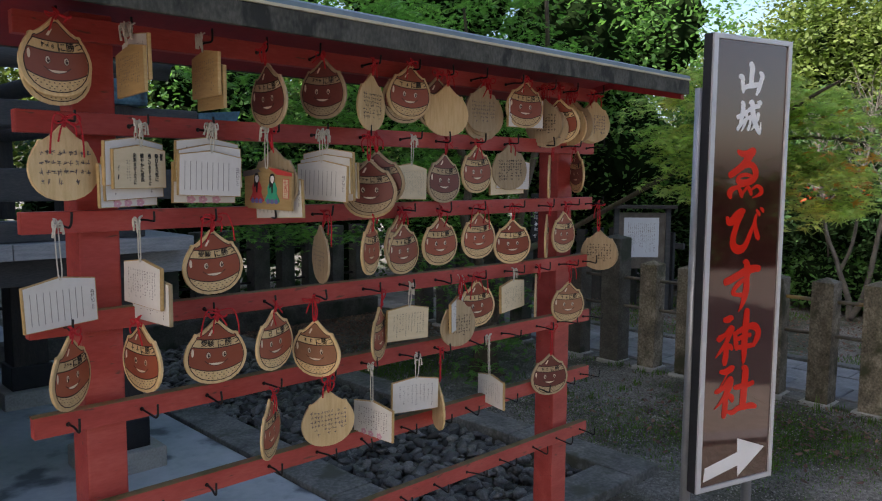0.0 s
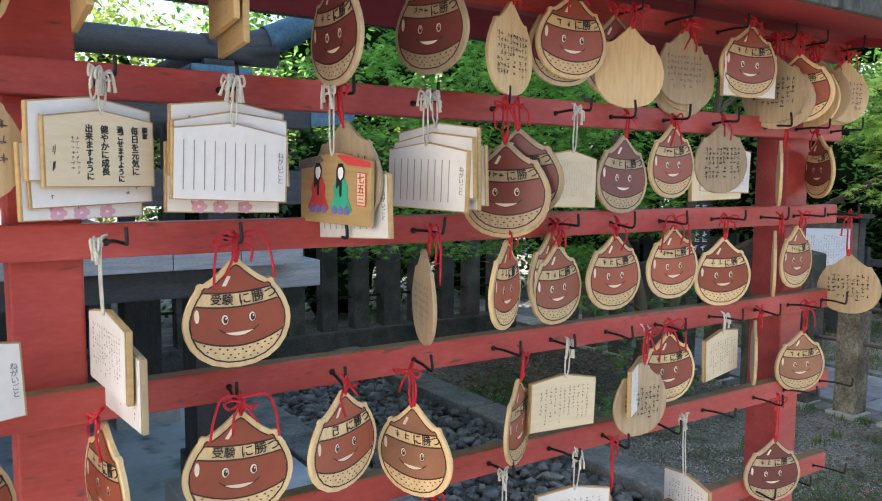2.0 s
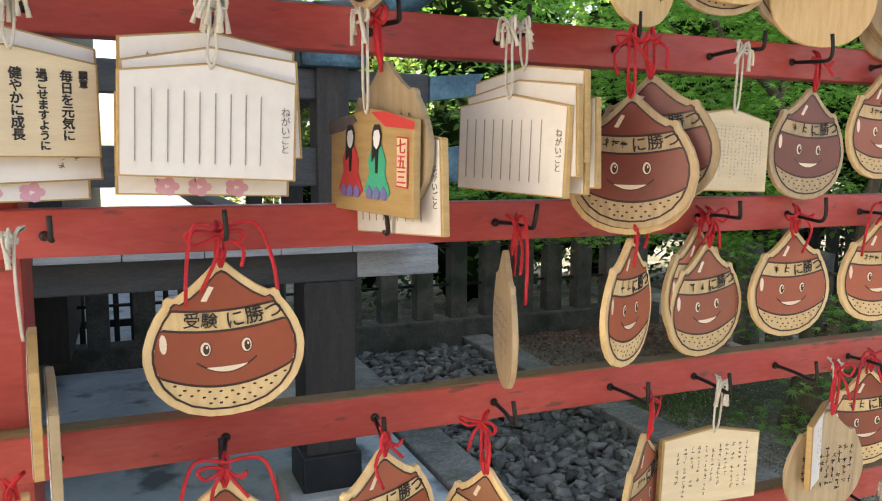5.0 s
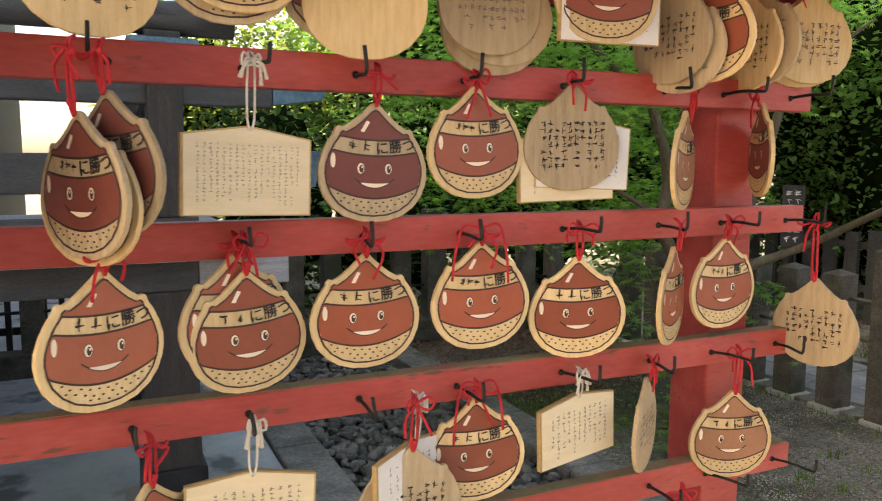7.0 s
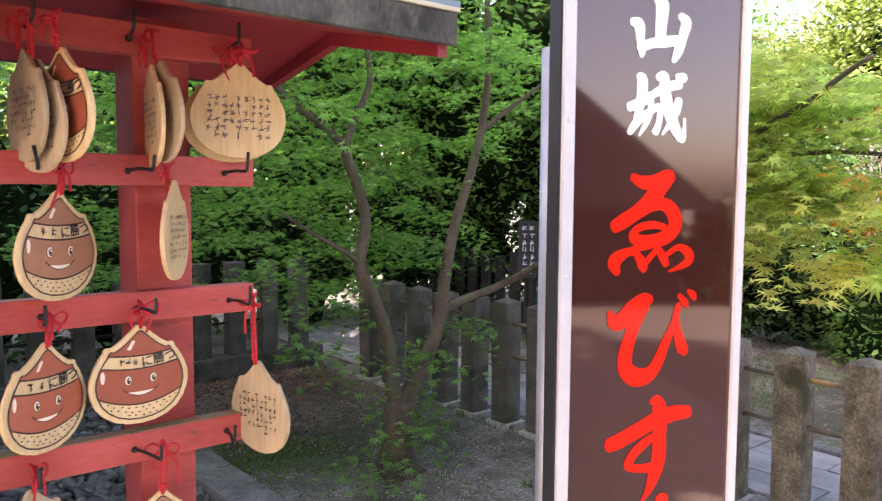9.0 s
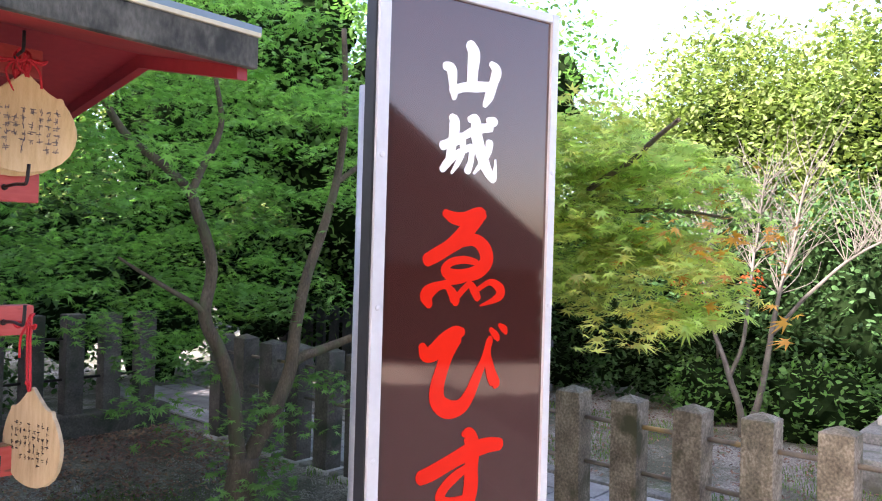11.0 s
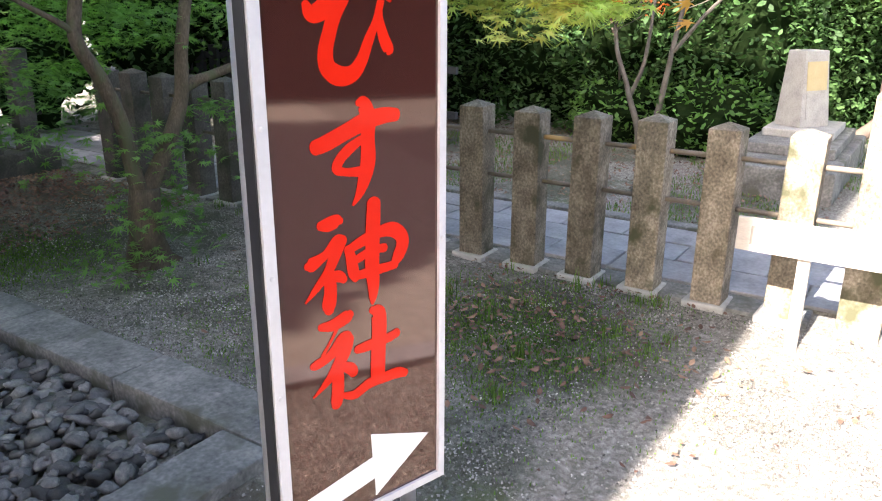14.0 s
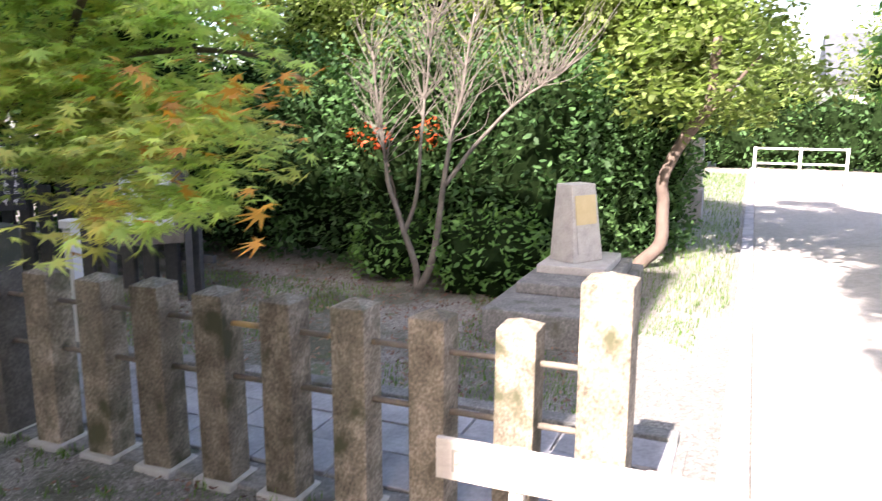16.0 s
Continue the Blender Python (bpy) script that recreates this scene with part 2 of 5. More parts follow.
GRASS = leaf_mat("grass_blades", [(0.05, 0.11, 0.02), (0.12, 0.2, 0.04)], 0.4, 0.3)
DEAD = mat("fallen_leaves", [(0.075, 0.034, 0.022), (0.16, 0.085, 0.055), (0.28, 0.19, 0.12)], 3, 0.8, 0, island=0.5)
PLASTER = mat("pale_plaster_wall", [(0.55, 0.53, 0.5), (0.68, 0.66, 0.62)], 3, 0.85, 0.1)
NOTICE = mat("notice_paper", [(0.55, 0.58, 0.62), (0.64, 0.67, 0.70)], 6, 0.5, 0)
PLANK = mat("pale_sign_plank", [(0.42, 0.37, 0.31), (0.58, 0.53, 0.46)], 7, 0.75, 0.2, stretch=(4, 1, 4))
BAMBOO = mat("fence_bar", [(0.10, 0.085, 0.07), (0.20, 0.165, 0.12)], 12, 0.6, 0.15, spots=((0.45, 0.30, 0.12), 2.5, 0.15))
ROOF_TILE = mat("dark_roof_tile", [(0.05, 0.055, 0.06), (0.10, 0.105, 0.11)], 6, 0.6, 0.2)
COURT = mat("pale_gravel_court", [(0.17, 0.155, 0.13), (0.27, 0.25, 0.215), (0.38, 0.35, 0.305)], 14, 0.95, 0.4, grain=0.6)
# near-black colour stands in for the shade deep inside the foliage
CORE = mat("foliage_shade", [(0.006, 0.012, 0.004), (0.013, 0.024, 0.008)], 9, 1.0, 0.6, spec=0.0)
YELLOW_PLATE = mat("ochre_metal_plate", [(0.42, 0.33, 0.16), (0.52, 0.42, 0.22)], 8, 0.6, 0.1)


def ground_mat():
    """Gravel with moss, soil and leaf litter in patches, at several sizes."""
    m = mat("gravel_ground", [(0.035, 0.031, 0.024), (0.22, 0.206, 0.178), (0.56, 0.535, 0.485)], 50, 0.95, 1.0, grain=0.55)
    nt = m.node_tree
    n, l = nt.nodes, nt.links
    b = n["Principled BSDF"]
    col = b.inputs["Base Color"].links[0].from_socket
    co = n.new("ShaderNodeTexCoord")
    # the walked strip beside the path is kept bare
    sep = n.new("ShaderNodeSeparateXYZ")
    l.new(co.outputs["Object"], sep.inputs[0])
    trodden = n.new("ShaderNodeMapRange")
    trodden.inputs[1].default_value, trodden.inputs[2].default_value, trodden.inputs[3].default_value = 0.6, 1.7, 0.12
    l.new(sep.outputs[1], trodden.inputs[0])
    for sc, lo, hi, c in ((1.1, 0.44, 0.57, (0.045, 0.052, 0.02)), (0.7, 0.60, 0.70, (0.10, 0.062, 0.04)), (2.3, 0.58, 0.66, (0.07, 0.10, 0.03))):
        nz = n.new("ShaderNodeTexNoise")
        nz.inputs["Scale"].default_value, nz.inputs["Detail"].default_value = sc, 9
        nz.inputs["Roughness"].default_value = 0.7
        l.new(co.outputs["Object"], nz.inputs["Vector"])
        mr = n.new("ShaderNodeMapRange")
        mr.inputs[1].default_value, mr.inputs[2].default_value, mr.inputs[4].default_value = lo, hi, 0.75
        l.new(nz.outputs["Fac"], mr.inputs[0])
        grown = n.new("ShaderNodeMath")
        grown.operation = "MULTIPLY"
        l.new(mr.outputs[0], grown.inputs[0])
        l.new(trodden.outputs[0], grown.inputs[1])
        mx = n.new("ShaderNodeMix")
        mx.data_type = "RGBA"
        l.new(grown.outputs[0], mx.inputs[0])
        l.new(col, mx.inputs[6])
        mx.inputs[7].default_value = (*c, 1)
        col = mx.outputs[2]
    # damp soil with moss and litter, in patches with ragged edges
    for (px, py), reach, c in (((4.85, 1.95), 1.0, (0.038, 0.034, 0.018)), ((4.25, 4.9), 0.85, (0.03, 0.036, 0.014)), ((4.7, 6.4), 1.3, (0.05, 0.03, 0.02))):
        far = n.new("ShaderNodeVectorMath")
        far.operation = "DISTANCE"
        far.inputs[1].default_value = (px, py, 0)
        l.new(co.outputs["Object"], far.inputs[0])
        nz = n.new("ShaderNodeTexNoise")
        nz.inputs["Scale"].default_value, nz.inputs["Detail"].default_value, nz.inputs["Roughness"].default_value = 5.0, 9, 0.75
        l.new(co.outputs["Object"], nz.inputs["Vector"])
        add = n.new("ShaderNodeMath")
        add.operation = "MULTIPLY_ADD"
        add.inputs[1].default_value = 1.6 * reach
        l.new(nz.outputs["Fac"], add.inputs[0])
        l.new(far.outputs["Value"], add.inputs[2])
        mr = n.new("ShaderNodeMapRange")
        mr.inputs[1].default_value, mr.inputs[2].default_value, mr.inputs[3].default_value, mr.inputs[4].default_value = 1.2 * reach, 1.75 * reach, 0.5, 0.0
        l.new(add.outputs[0], mr.inputs[0])
        mx = n.new("ShaderNodeMix")
        mx.data_type = "RGBA"
        l.new(mr.outputs[0], mx.inputs[0])
        l.new(col, mx.inputs[6])
        mx.inputs[7].default_value = (*c, 1)
        col = mx.outputs[2]
    l.new(col, b.inputs["Base Color"])
    return m


GROUND = ground_mat()


# ---- mesh helpers ----
def mesh_of(bm, name, *mats):
    me = bpy.data.meshes.new(name)
    bm.to_mesh(me)
    bm.free()
    for m in mats:
        me.materials.append(m)
    return me


def part(name, data, material, parent, label="", at=None):
    """Links a bmesh or mesh as one mesh object under its thing."""
    if isinstance(data, bmesh.types.BMesh):
        data = mesh_of(data, name, material)
    ob = new(name, data)
    ob.parent = parent
    if at is not None:
        ob.matrix_basis = at
    if label:
        tagged(ob, label)
    return ob


def box(bm, x0, x1, y0, y1, z0, z1, bevel=0.0, m=None):
    """A box with bevelled edges, added to bm."""
    g = bmesh.ops.create_cube(bm, size=1.0)
    for v in g["verts"]:
        v.co = Vector((x0 + (v.co.x + 0.5) * (x1 - x0), y0 + (v.co.y + 0.5) * (y1 - y0), z0 + (v.co.z + 0.5) * (z1 - z0)))
        if m:
            v.co = m @ v.co
    if bevel:
        es = list({e for v in g["verts"] for e in v.link_edges})
        bmesh.ops.bevel(bm, geom=es, offset=bevel, segments=2, affect="EDGES", profile=0.6)
    return bm


def boxed(*a, **k):
    return box(bmesh.new(), *a, **k)


def smooth(me):
    for p in me.polygons:
        p.use_smooth = True
    return me


def tube(bm, pts, radii, sides=8):
    """A round rod along points, with a radius at each."""
    pts = [Vector(p) for p in pts]
    if not isinstance(radii, (list, tuple)):
        radii = [radii] * len(pts)
    rings, up = [], None
    for i, p in enumerate(pts):
        d = (pts[min(i + 1, len(pts) - 1)] - pts[max(i - 1, 0)]).normalized()
        if up is None:
            up = d.orthogonal().normalized()
        up = (up - d * up.dot(d)).normalized()
        side = d.cross(up)
        rings.append([bm.verts.new(p + radii[i] * (math.cos(a) * up + math.sin(a) * side)) for a in (2 * math.pi * k / sides for k in range(sides))])
    for a, b in zip(rings, rings[1:]):
        for k in range(sides):
            bm.faces.new((a[k], a[(k + 1) % sides], b[(k + 1) % sides], b[k])).smooth = True
    bm.faces.new(rings[0][::-1])
    bm.faces.new(rings[-1])
    return bm


def spline(pts, steps=5):
    """Points along a smooth curve through pts."""
    pts = [Vector(p) for p in pts]
    out = []
    for i in range(len(pts) - 1):
        p0, p1, p2, p3 = pts[max(i - 1, 0)], pts[i], pts[i + 1], pts[min(i + 2, len(pts) - 1)]
        for k in range(steps):
            t = k / steps
            out.append(0.5 * (2 * p1 + (p2 - p0) * t + (2 * p0 - 5 * p1 + 4 * p2 - p3) * t * t + (3 * p1 - p0 - 3 * p2 + p3) * t ** 3))
    return out + [pts[-1]]


def plate(bm, outline, y0, y1, bevel=0.0):
    """An outline in x and z, as a board between y0 (front) and y1."""
    f = bm.faces.new([bm.verts.new((x, y0, z)) for x, z in outline])
    r = bmesh.ops.extrude_face_region(bm, geom=[f])
    back = [v for v in r["geom"] if isinstance(v, bmesh.types.BMVert)]
    for v in back:
        v.co.y = y1
    bmesh.ops.recalc_face_normals(bm, faces=bm.faces)
    return bm


def sheet(bm, outline, y):
    """A thin printed patch, half a millimetre deep, facing -y."""
    return plate(bm, outline, y - 0.0005, y)


def thing(name, label, category, group="", at=None, kind=""):
    ob = new(name)
    ob.empty_display_size = 0.05
    if at is not None:
        ob.matrix_basis = at
    return tagged(ob, label, category, group, kind)


TEXTS = {}


def text_mesh(body, size, material, bold=0.0, column=False, deep=0.0004):
    """Lettering with the built-in font, centred, in x and z, facing -y."""
    key = (body, size, material.name, bold, column)
    if key not in TEXTS:
        cu = bpy.data.curves.new("lettering", "FONT")
        cu.body = "\n".join(body) if column else body
        cu.size, cu.extrude = size, deep
        cu.bevel_depth, cu.bevel_resolution = bold, 0
        cu.space_line = 0.95
        cu.align_x, cu.align_y = "CENTER", "CENTER"
        cu.resolution_u = 8 if size > 0.1 else 3
        ob = new("lettering", cu)
        bpy.context.view_layer.update()
        me = bpy.data.meshes.new_from_object(ob.evaluated_get(bpy.context.evaluated_depsgraph_get()))
        bpy.data.objects.remove(ob)
        me.transform(Matrix.Diagonal((1, 1, deep / (deep + bold), 1)))
        me.transform(Matrix.Rotation(math.pi / 2, 4, "X"))
        for p in me.polygons:
            p.use_smooth = False
        me.materials.clear()
        me.materials.append(material)
        TEXTS[key] = me
    return TEXTS[key]


def bulk(name, verts, faces, material, label, category, kind="stuff", parent=None):
    me = bpy.data.meshes.new(name)
    me.from_pydata(verts, [], faces)
    me.materials.append(material)
    ob = new(name, me)
    if parent:
        ob.parent = parent
        if label:
            tagged(ob, label, kind=kind)
        return ob
    return tagged(ob, label, category, kind=kind)


# ---- ground ----
g = bmesh.new()
bmesh.ops.create_grid(g, x_segments=150, y_segments=150, size=1.0)
for v in g.verts:
    # finer towards the middle, out to the horizon
    s = Vector((math.copysign(abs(v.co.x) ** 2.6, v.co.x), math.copysign(abs(v.co.y) ** 2.6, v.co.y), 0))
    v.co = Vector((4.3 + s.x * 400, 2.5 + s.y * 400, 0))
    if (v.co - Vector((4.3, 2.5, 0))).length < 12:
        v.co.z = -0.012 + 0.014 * noise.noise(v.co * 1.7)
    else:
        v.co.z = -0.012
    if -3 < v.co.x < 3.62 and 2.3 < v.co.y < 7.1:
        v.co.z = -0.08
ground = tagged(new("ground", smooth(mesh_of(g, "ground", GROUND))), "grey gravel ground with moss and leaf litter", "ground", kind="structure")

# concrete slab round the hall, the drainage bed of pebbles and its kerbs
slab = tagged(new("pavement_slab", mesh_of(boxed(-9, 2.115, 2.5, 16, -0.2, 0.02, 0.01), "slab", SLAB)), "bluish grey concrete slab around the hall", "pavement", kind="structure")
PIT = (2.38, 3.46, 2.35, 6.9)
pit = thing("pebble_bed", "drainage bed of dark grey pebbles between concrete kerbs", "pebble bed", kind="structure")
part("bed_floor", boxed(PIT[0], PIT[1], PIT[2], PIT[3], -0.12, -0.06), GROUND, pit)
for i, (a, b, c, d) in enumerate(((2.12, 2.378, 2.1, 6.98), (3.462, 3.715, 2.1, 6.98), (2.382, 3.458, 2.1, 2.345))):
    if c == 2.1 and d > 3:
        y = c
        while y < d:
            e = min(y + 0.9, d)
            part("kerb_stone", boxed(a, b, y + 0.004, e - 0.004, -0.2, 0.045, 0.012), KERB, pit)
            y = e
    else:
        part("kerb_stone", boxed(a, b, c, d, -0.2, 0.042, 0.012), KERB, pit)


def stone(r, seed):
    bm = bmesh.new()
    bmesh.ops.create_icosphere(bm, subdivisions=2, radius=1.0)
    s = Vector((r.uniform(0.85, 1.4), r.uniform(0.65, 1.0), r.uniform(0.42, 0.75)))
    for v in bm.verts:
        k = 1 + 0.62 * noise.noise(v.co * 1.3 + Vector((seed * 3.1, 0, 0))) + 0.3 * noise.noise(v.co * 3.7 + Vector((seed * 1.7, 5, 0)))
        v.co = Vector((v.co.x * s.x, v.co.y * s.y, v.co.z * s.z)) * k
    return smooth(mesh_of(bm, "pebble", PEBBLE))


rnd = random.Random(4)
STONES = [stone(rnd, i) for i in range(14)]
# near stones singly, the far ones joined
near, vs, fs = [], [], []
for i in range(3000):
    x, y = rnd.uniform(PIT[0] + 0.03, PIT[1] - 0.03), PIT[2] + 0.03 + (PIT[3] - PIT[2] - 0.06) * rnd.random()
    r = rnd.uniform(0.018, 0.05) if y > 2.9 else rnd.uniform(0.02, 0.043)
    near.append((y, x, r, rnd.uniform(-0.055, -0.01)))
near.sort()
for i, (y, x, r, z) in enumerate(near):
    m = pose(x, y, z, rnd.uniform(-30, 30), rnd.uniform(-30, 30), rnd.uniform(0, 360)) @ Matrix.Scale(r, 4)
    me = STONES[i % 14]
    if i < 300:
        part("pebble", me, None, pit, at=m)
    else:
        o = len(vs)
        vs += [m @ v.co for v in me.vertices]
        fs += [tuple(o + k for k in p.vertices) for p in me.polygons]
smooth(bulk("pebble_spread", vs, fs, PEBBLES, "dark grey rounded pebbles", "", parent=pit).data)

# unseen open court behind the walker, in full sun, added pale to bounce light
court = thing("open_court", "pale sunlit gravel court out of view, bouncing light onto the rack", "court", kind="structure")
part("surface", boxed(-14, 5.45, -9.5, 0.05, -0.1, 0.012), COURT, court)

# ---- the front fence of granite posts ----
fence = thing("stone_post_fence", "low fence of weathered granite posts joined by two bars", "fence", kind="structure")
FX = 5.735


def granite_post(w, h, tip=0.03, m=GRANITE):
    bm = bmesh.new()
    box(bm, -w / 2, w / 2, -w / 2, w / 2, -0.1, h - tip, 0.008)
    top = [v for v in bm.verts if v.co.z > h - tip - 0.004]
    # low pyramid on the top
    f = max((f for f in bm.faces if f.normal.z > 0.9), key=lambda f: f.calc_center_median().z)
    r = bmesh.ops.poke(bm, faces=[f])
    r["verts"][0].co.z = h
    return mesh_of(bm, "post", m)


def collar(w):
    bm = bmesh.new()
    box(bm, -w / 2 - 0.035, w / 2 + 0.03, -w / 2 - 0.03, w / 2 + 0.03, -0.05, 0.018, 0.012)
    for v in bm.verts:
        v.co += Vector((noise.noise(v.co * 9) * 0.02, noise.noise(v.co * 7 + Vector((3, 0, 0))) * 0.02, 0))
    return mesh_of(bm, "mortar", MORTAR)


POST, POST_BIG, COLLAR = granite_post(0.155, 0.935), granite_post(0.185, 1.13), collar(0.155)
# same posts in the darker stone, for the shaded far stretch
POST_SHADED, POST_SHADED_BIG = granite_post(0.155, 0.935, m=GRANITE_DARK), granite_post(0.185, 1.13, m=GRANITE_DARK)
ys = [0.925 + 0.35 * k for k in range(8)] + [4.12 + 0.355 * k for k in range(7)]
rnd = random.Random(8)
for y in ys:
    at = pose(FX, y, rnd.uniform(-0.012, 0.008), rnd.uniform(-0.7, 0.7), rnd.uniform(-0.7, 0.7), rnd.uniform(-3, 3))
    part("post", POST if y < 3.5 else POST_SHADED, None, fence, at=at)
    part("mortar_collar", COLLAR, None, fence, at=pose(FX, y, 0))
for y in (3.735,):
    part("tall_post", POST_SHADED_BIG, None, fence, at=pose(FX, y, 0))
    part("mortar_collar", COLLAR, None, fence, at=pose(FX, y, 0))
for z in (0.505, 0.755):
    for a, b in zip([0.59] + sorted(ys + [3.735]), sorted(ys + [3.735])):
        part("bar", tube(bmesh.new(), [(FX, a + 0.06, z), (FX, b - 0.06, z)], 0.014, 8), BAMBOO, fence)
part("kerb", boxed(FX - 0.06, FX + 0.16, 0.8, 6.6, -0.2, 0.008, 0.01), KERB, fence)
gate = tagged(new("gate_post", POST_BIG), "thick square granite gate post beside the path", "gate post")
gate.matrix_basis = pose(5.745, 0.588, 0)

# flagstones of the side path behind the fence
path = thing("flagstone_path", "path of grey granite flagstones", "path", kind="structure")
part("bedding", boxed(5.9, 6.86, 0.35, 9.0, -0.1, 0.004), GROUND, path)
rnd = random.Random(3)
for col, (xa, xb) in enumerate(((5.905, 6.215), (6.225, 6.535), (6.545, 6.855))):
    y = 0.4 + 0.2 * (col % 2)
    while y < 8.6:
        e = y + rnd.uniform(0.42, 0.62)
        part("flagstone", boxed(xa, xb, y, e - 0.012, -0.03, 0.022 + rnd.uniform(-0.004, 0.004), 0.006), FLAG, path)
        y = e
edge = part("edging", boxed(6.87, 6.99, 0.4, 9, -0.1, 0.04, 0.01), KERB, path)

# the sunlit main path
main = thing("main_path", "sunlit pale concrete main path leading away", "path", kind="structure")
x = -8.0
while x < 40:
    part("slab", boxed(x, x + 1.796, -2.25, 0.05, -0.05, 0.018, 0.003), COURT, main)
    part("edging_stone", boxed(x, x + 1.78, 0.06, 0.2, -0.08, 0.03, 0.008), FLAG, main)
    x += 1.8

# ---- the back fence, taller and darker ----
back = thing("back_stone_fence", "dark weathered stone fence of close-set posts on a low wall", "fence", kind="structure")
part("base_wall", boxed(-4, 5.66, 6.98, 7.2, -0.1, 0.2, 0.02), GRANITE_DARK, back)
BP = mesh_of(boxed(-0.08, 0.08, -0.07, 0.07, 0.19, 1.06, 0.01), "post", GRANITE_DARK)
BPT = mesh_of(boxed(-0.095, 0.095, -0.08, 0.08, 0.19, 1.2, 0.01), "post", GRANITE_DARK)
for k in range(29):
    x = -3.8 + k * 0.33
    part("post", BPT if k % 7 == 3 else BP, None, back, at=pose(x, 7.09, 0, 0, 0, rnd.uniform(-2, 2)))
for z in (0.5, 0.85):
    part("bar", tube(bmesh.new(), [(-4, 7.09, z), (5.6, 7.09, z)], 0.014, 6), IRON, back)

# ---- the plaque rack ----
rack = thing("plaque_rack", "red-painted wooden rack with a small roof, hung with votive plaques", "plaque rack", at=pose(0, 0, 0))
for x0, x1 in ((0.548, 0.634), (2.178, 2.264)):
    part("post", boxed(x0, x1, 1.672, 1.758, -0.1, 1.97, 0.004), RED, rack)
RAILS = [1.931, 1.741, 1.539, 1.327, 1.120, 0.902, 0.688]
for i, z in enumerate(RAILS):
    bm = boxed(0.435 + 0.004 * math.sin(i * 5), 2.356 + 0.005 * math.sin(i * 3), 1.645, 1.672, z - 0.0225, z + 0.0225, 0.002)
    rail = part("rail", bm, RED, rack)
    if i > 2:
        # moss and dirt lie along the upper edge
        part("weathered_edge", boxed(0.437, 2.349, 1.6462, 1.6708, z + 0.0215, z + 0.0238), MOSSY, rail, "mossy weathered upper edge")
HOOKS = [0.505, 0.655, 0.812, 0.968, 1.12, 1.277, 1.415, 1.555, 1.70, 1.86, 2.035, 2.165, 2.305]


def hook_mesh(k):
    r = random.Random(k)
    a, b = r.uniform(-0.012, 0.012), r.uniform(-0.004, 0.004)
    bm = tube(bmesh.new(), spline([(0, 0.004, 0), (a * 0.4, -0.035, b), (a, -0.066, b - 0.002), (a, -0.074, 0.004), (a * 1.1, -0.074, 0.026 + r.uniform(-0.004, 0.006))], 3), 0.0025, 6)
    bmesh.ops.create_cone(bm, cap_ends=True, segments=10, radius1=0.005, radius2=0.004, depth=0.003, matrix=pose(0, -0.002, 0, 90, 0, 0))
    return smooth(mesh_of(bm, "hook", IRON))


HOOK = [hook_mesh(k) for k in range(5)]
rnd = random.Random(12)
for i, z in enumerate(RAILS):
    for x in HOOKS:
        part("hook", HOOK[rnd.randrange(5)], None, rack, at=pose(x + rnd.uniform(-0.008, 0.008), 1.645, z - 0.002, 0, rnd.uniform(-8, 8), rnd.uniform(-9, 9)))
# roof: front eave low, rising to a ridge, falling to the rear eave
RX0, RX1, RYF, RYB, RYR = 0.19, 2.566, 1.405, 2.015, 1.71
bm = bmesh.new()
prof = [(RYF, 1.936), (RYF, 1.975), (RYR, 2.055), (RYB, 1.975), (RYB, 1.936), (RYR, 2.0)]
a = [bm.verts.new((RX0, y, z)) for y, z in prof]
b = [bm.verts.new((RX1, y, z)) for y, z in prof]
for k in range(6):
    bm.faces.new((a[k], b[k], b[(k + 1) % 6], a[(k + 1) % 6]))
bm.faces.new((a[0], a[1], a[2], a[5]))
bm.faces.new((a[5], a[2], a[3], a[4]))
bm.faces.new((b[5], b[2], b[1], b[0]))
bm.faces.new((b[4], b[3], b[2], b[5]))
bmesh.ops.recalc_face_normals(bm, faces=bm.faces)
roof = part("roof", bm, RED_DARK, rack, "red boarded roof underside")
part("fascia", boxed(RX0 - 0.004, RX1 + 0.004, RYF - 0.016, RYF - 0.001, 1.934, 1.982, 0.002), ROOF_EDGE, roof, "weathered grey eave board with dark mildew")
part("fascia", boxed(RX0 - 0.004, RX1 + 0.004, RYB + 0.001, RYB + 0.016, 1.934, 1.982, 0.002), ROOF_EDGE, roof)
part("trim", boxed(RX0 - 0.006, RX1 + 0.006, RYF - 0.02, RYF + 0.004, 1.9825, 1.989, 0.001), ROOF_TRIM, roof, "pale edge strip of the roof, coloured as if sunlit")
for s, (ya, yb) in enumerate(((RYF - 0.015, RYR), (RYB + 0.015, RYR))):
    bm = bmesh.new()
    q = [(RX0 - 0.01, ya, 1.988), (RX1 + 0.01, ya, 1.988), (RX1 + 0.01, yb, 2.075), (RX0 - 0.01, yb, 2.075)]
    lo = [bm.verts.new(p) for p in q]
    hi = [bm.verts.new(Vector(p) + Vector((0, 0, 0.012))) for p in q]
    bm.faces.new(lo[::-1]), bm.faces.new(hi)
    for k in range(4):
        bm.faces.new((lo[k], lo[(k + 1) % 4], hi[(k + 1) % 4], hi[k]))
    bmesh.ops.recalc_face_normals(bm, faces=bm.faces)
    part("roof_sheet", bm, ROOF_TOP, roof, "blue-grey metal roof sheet")
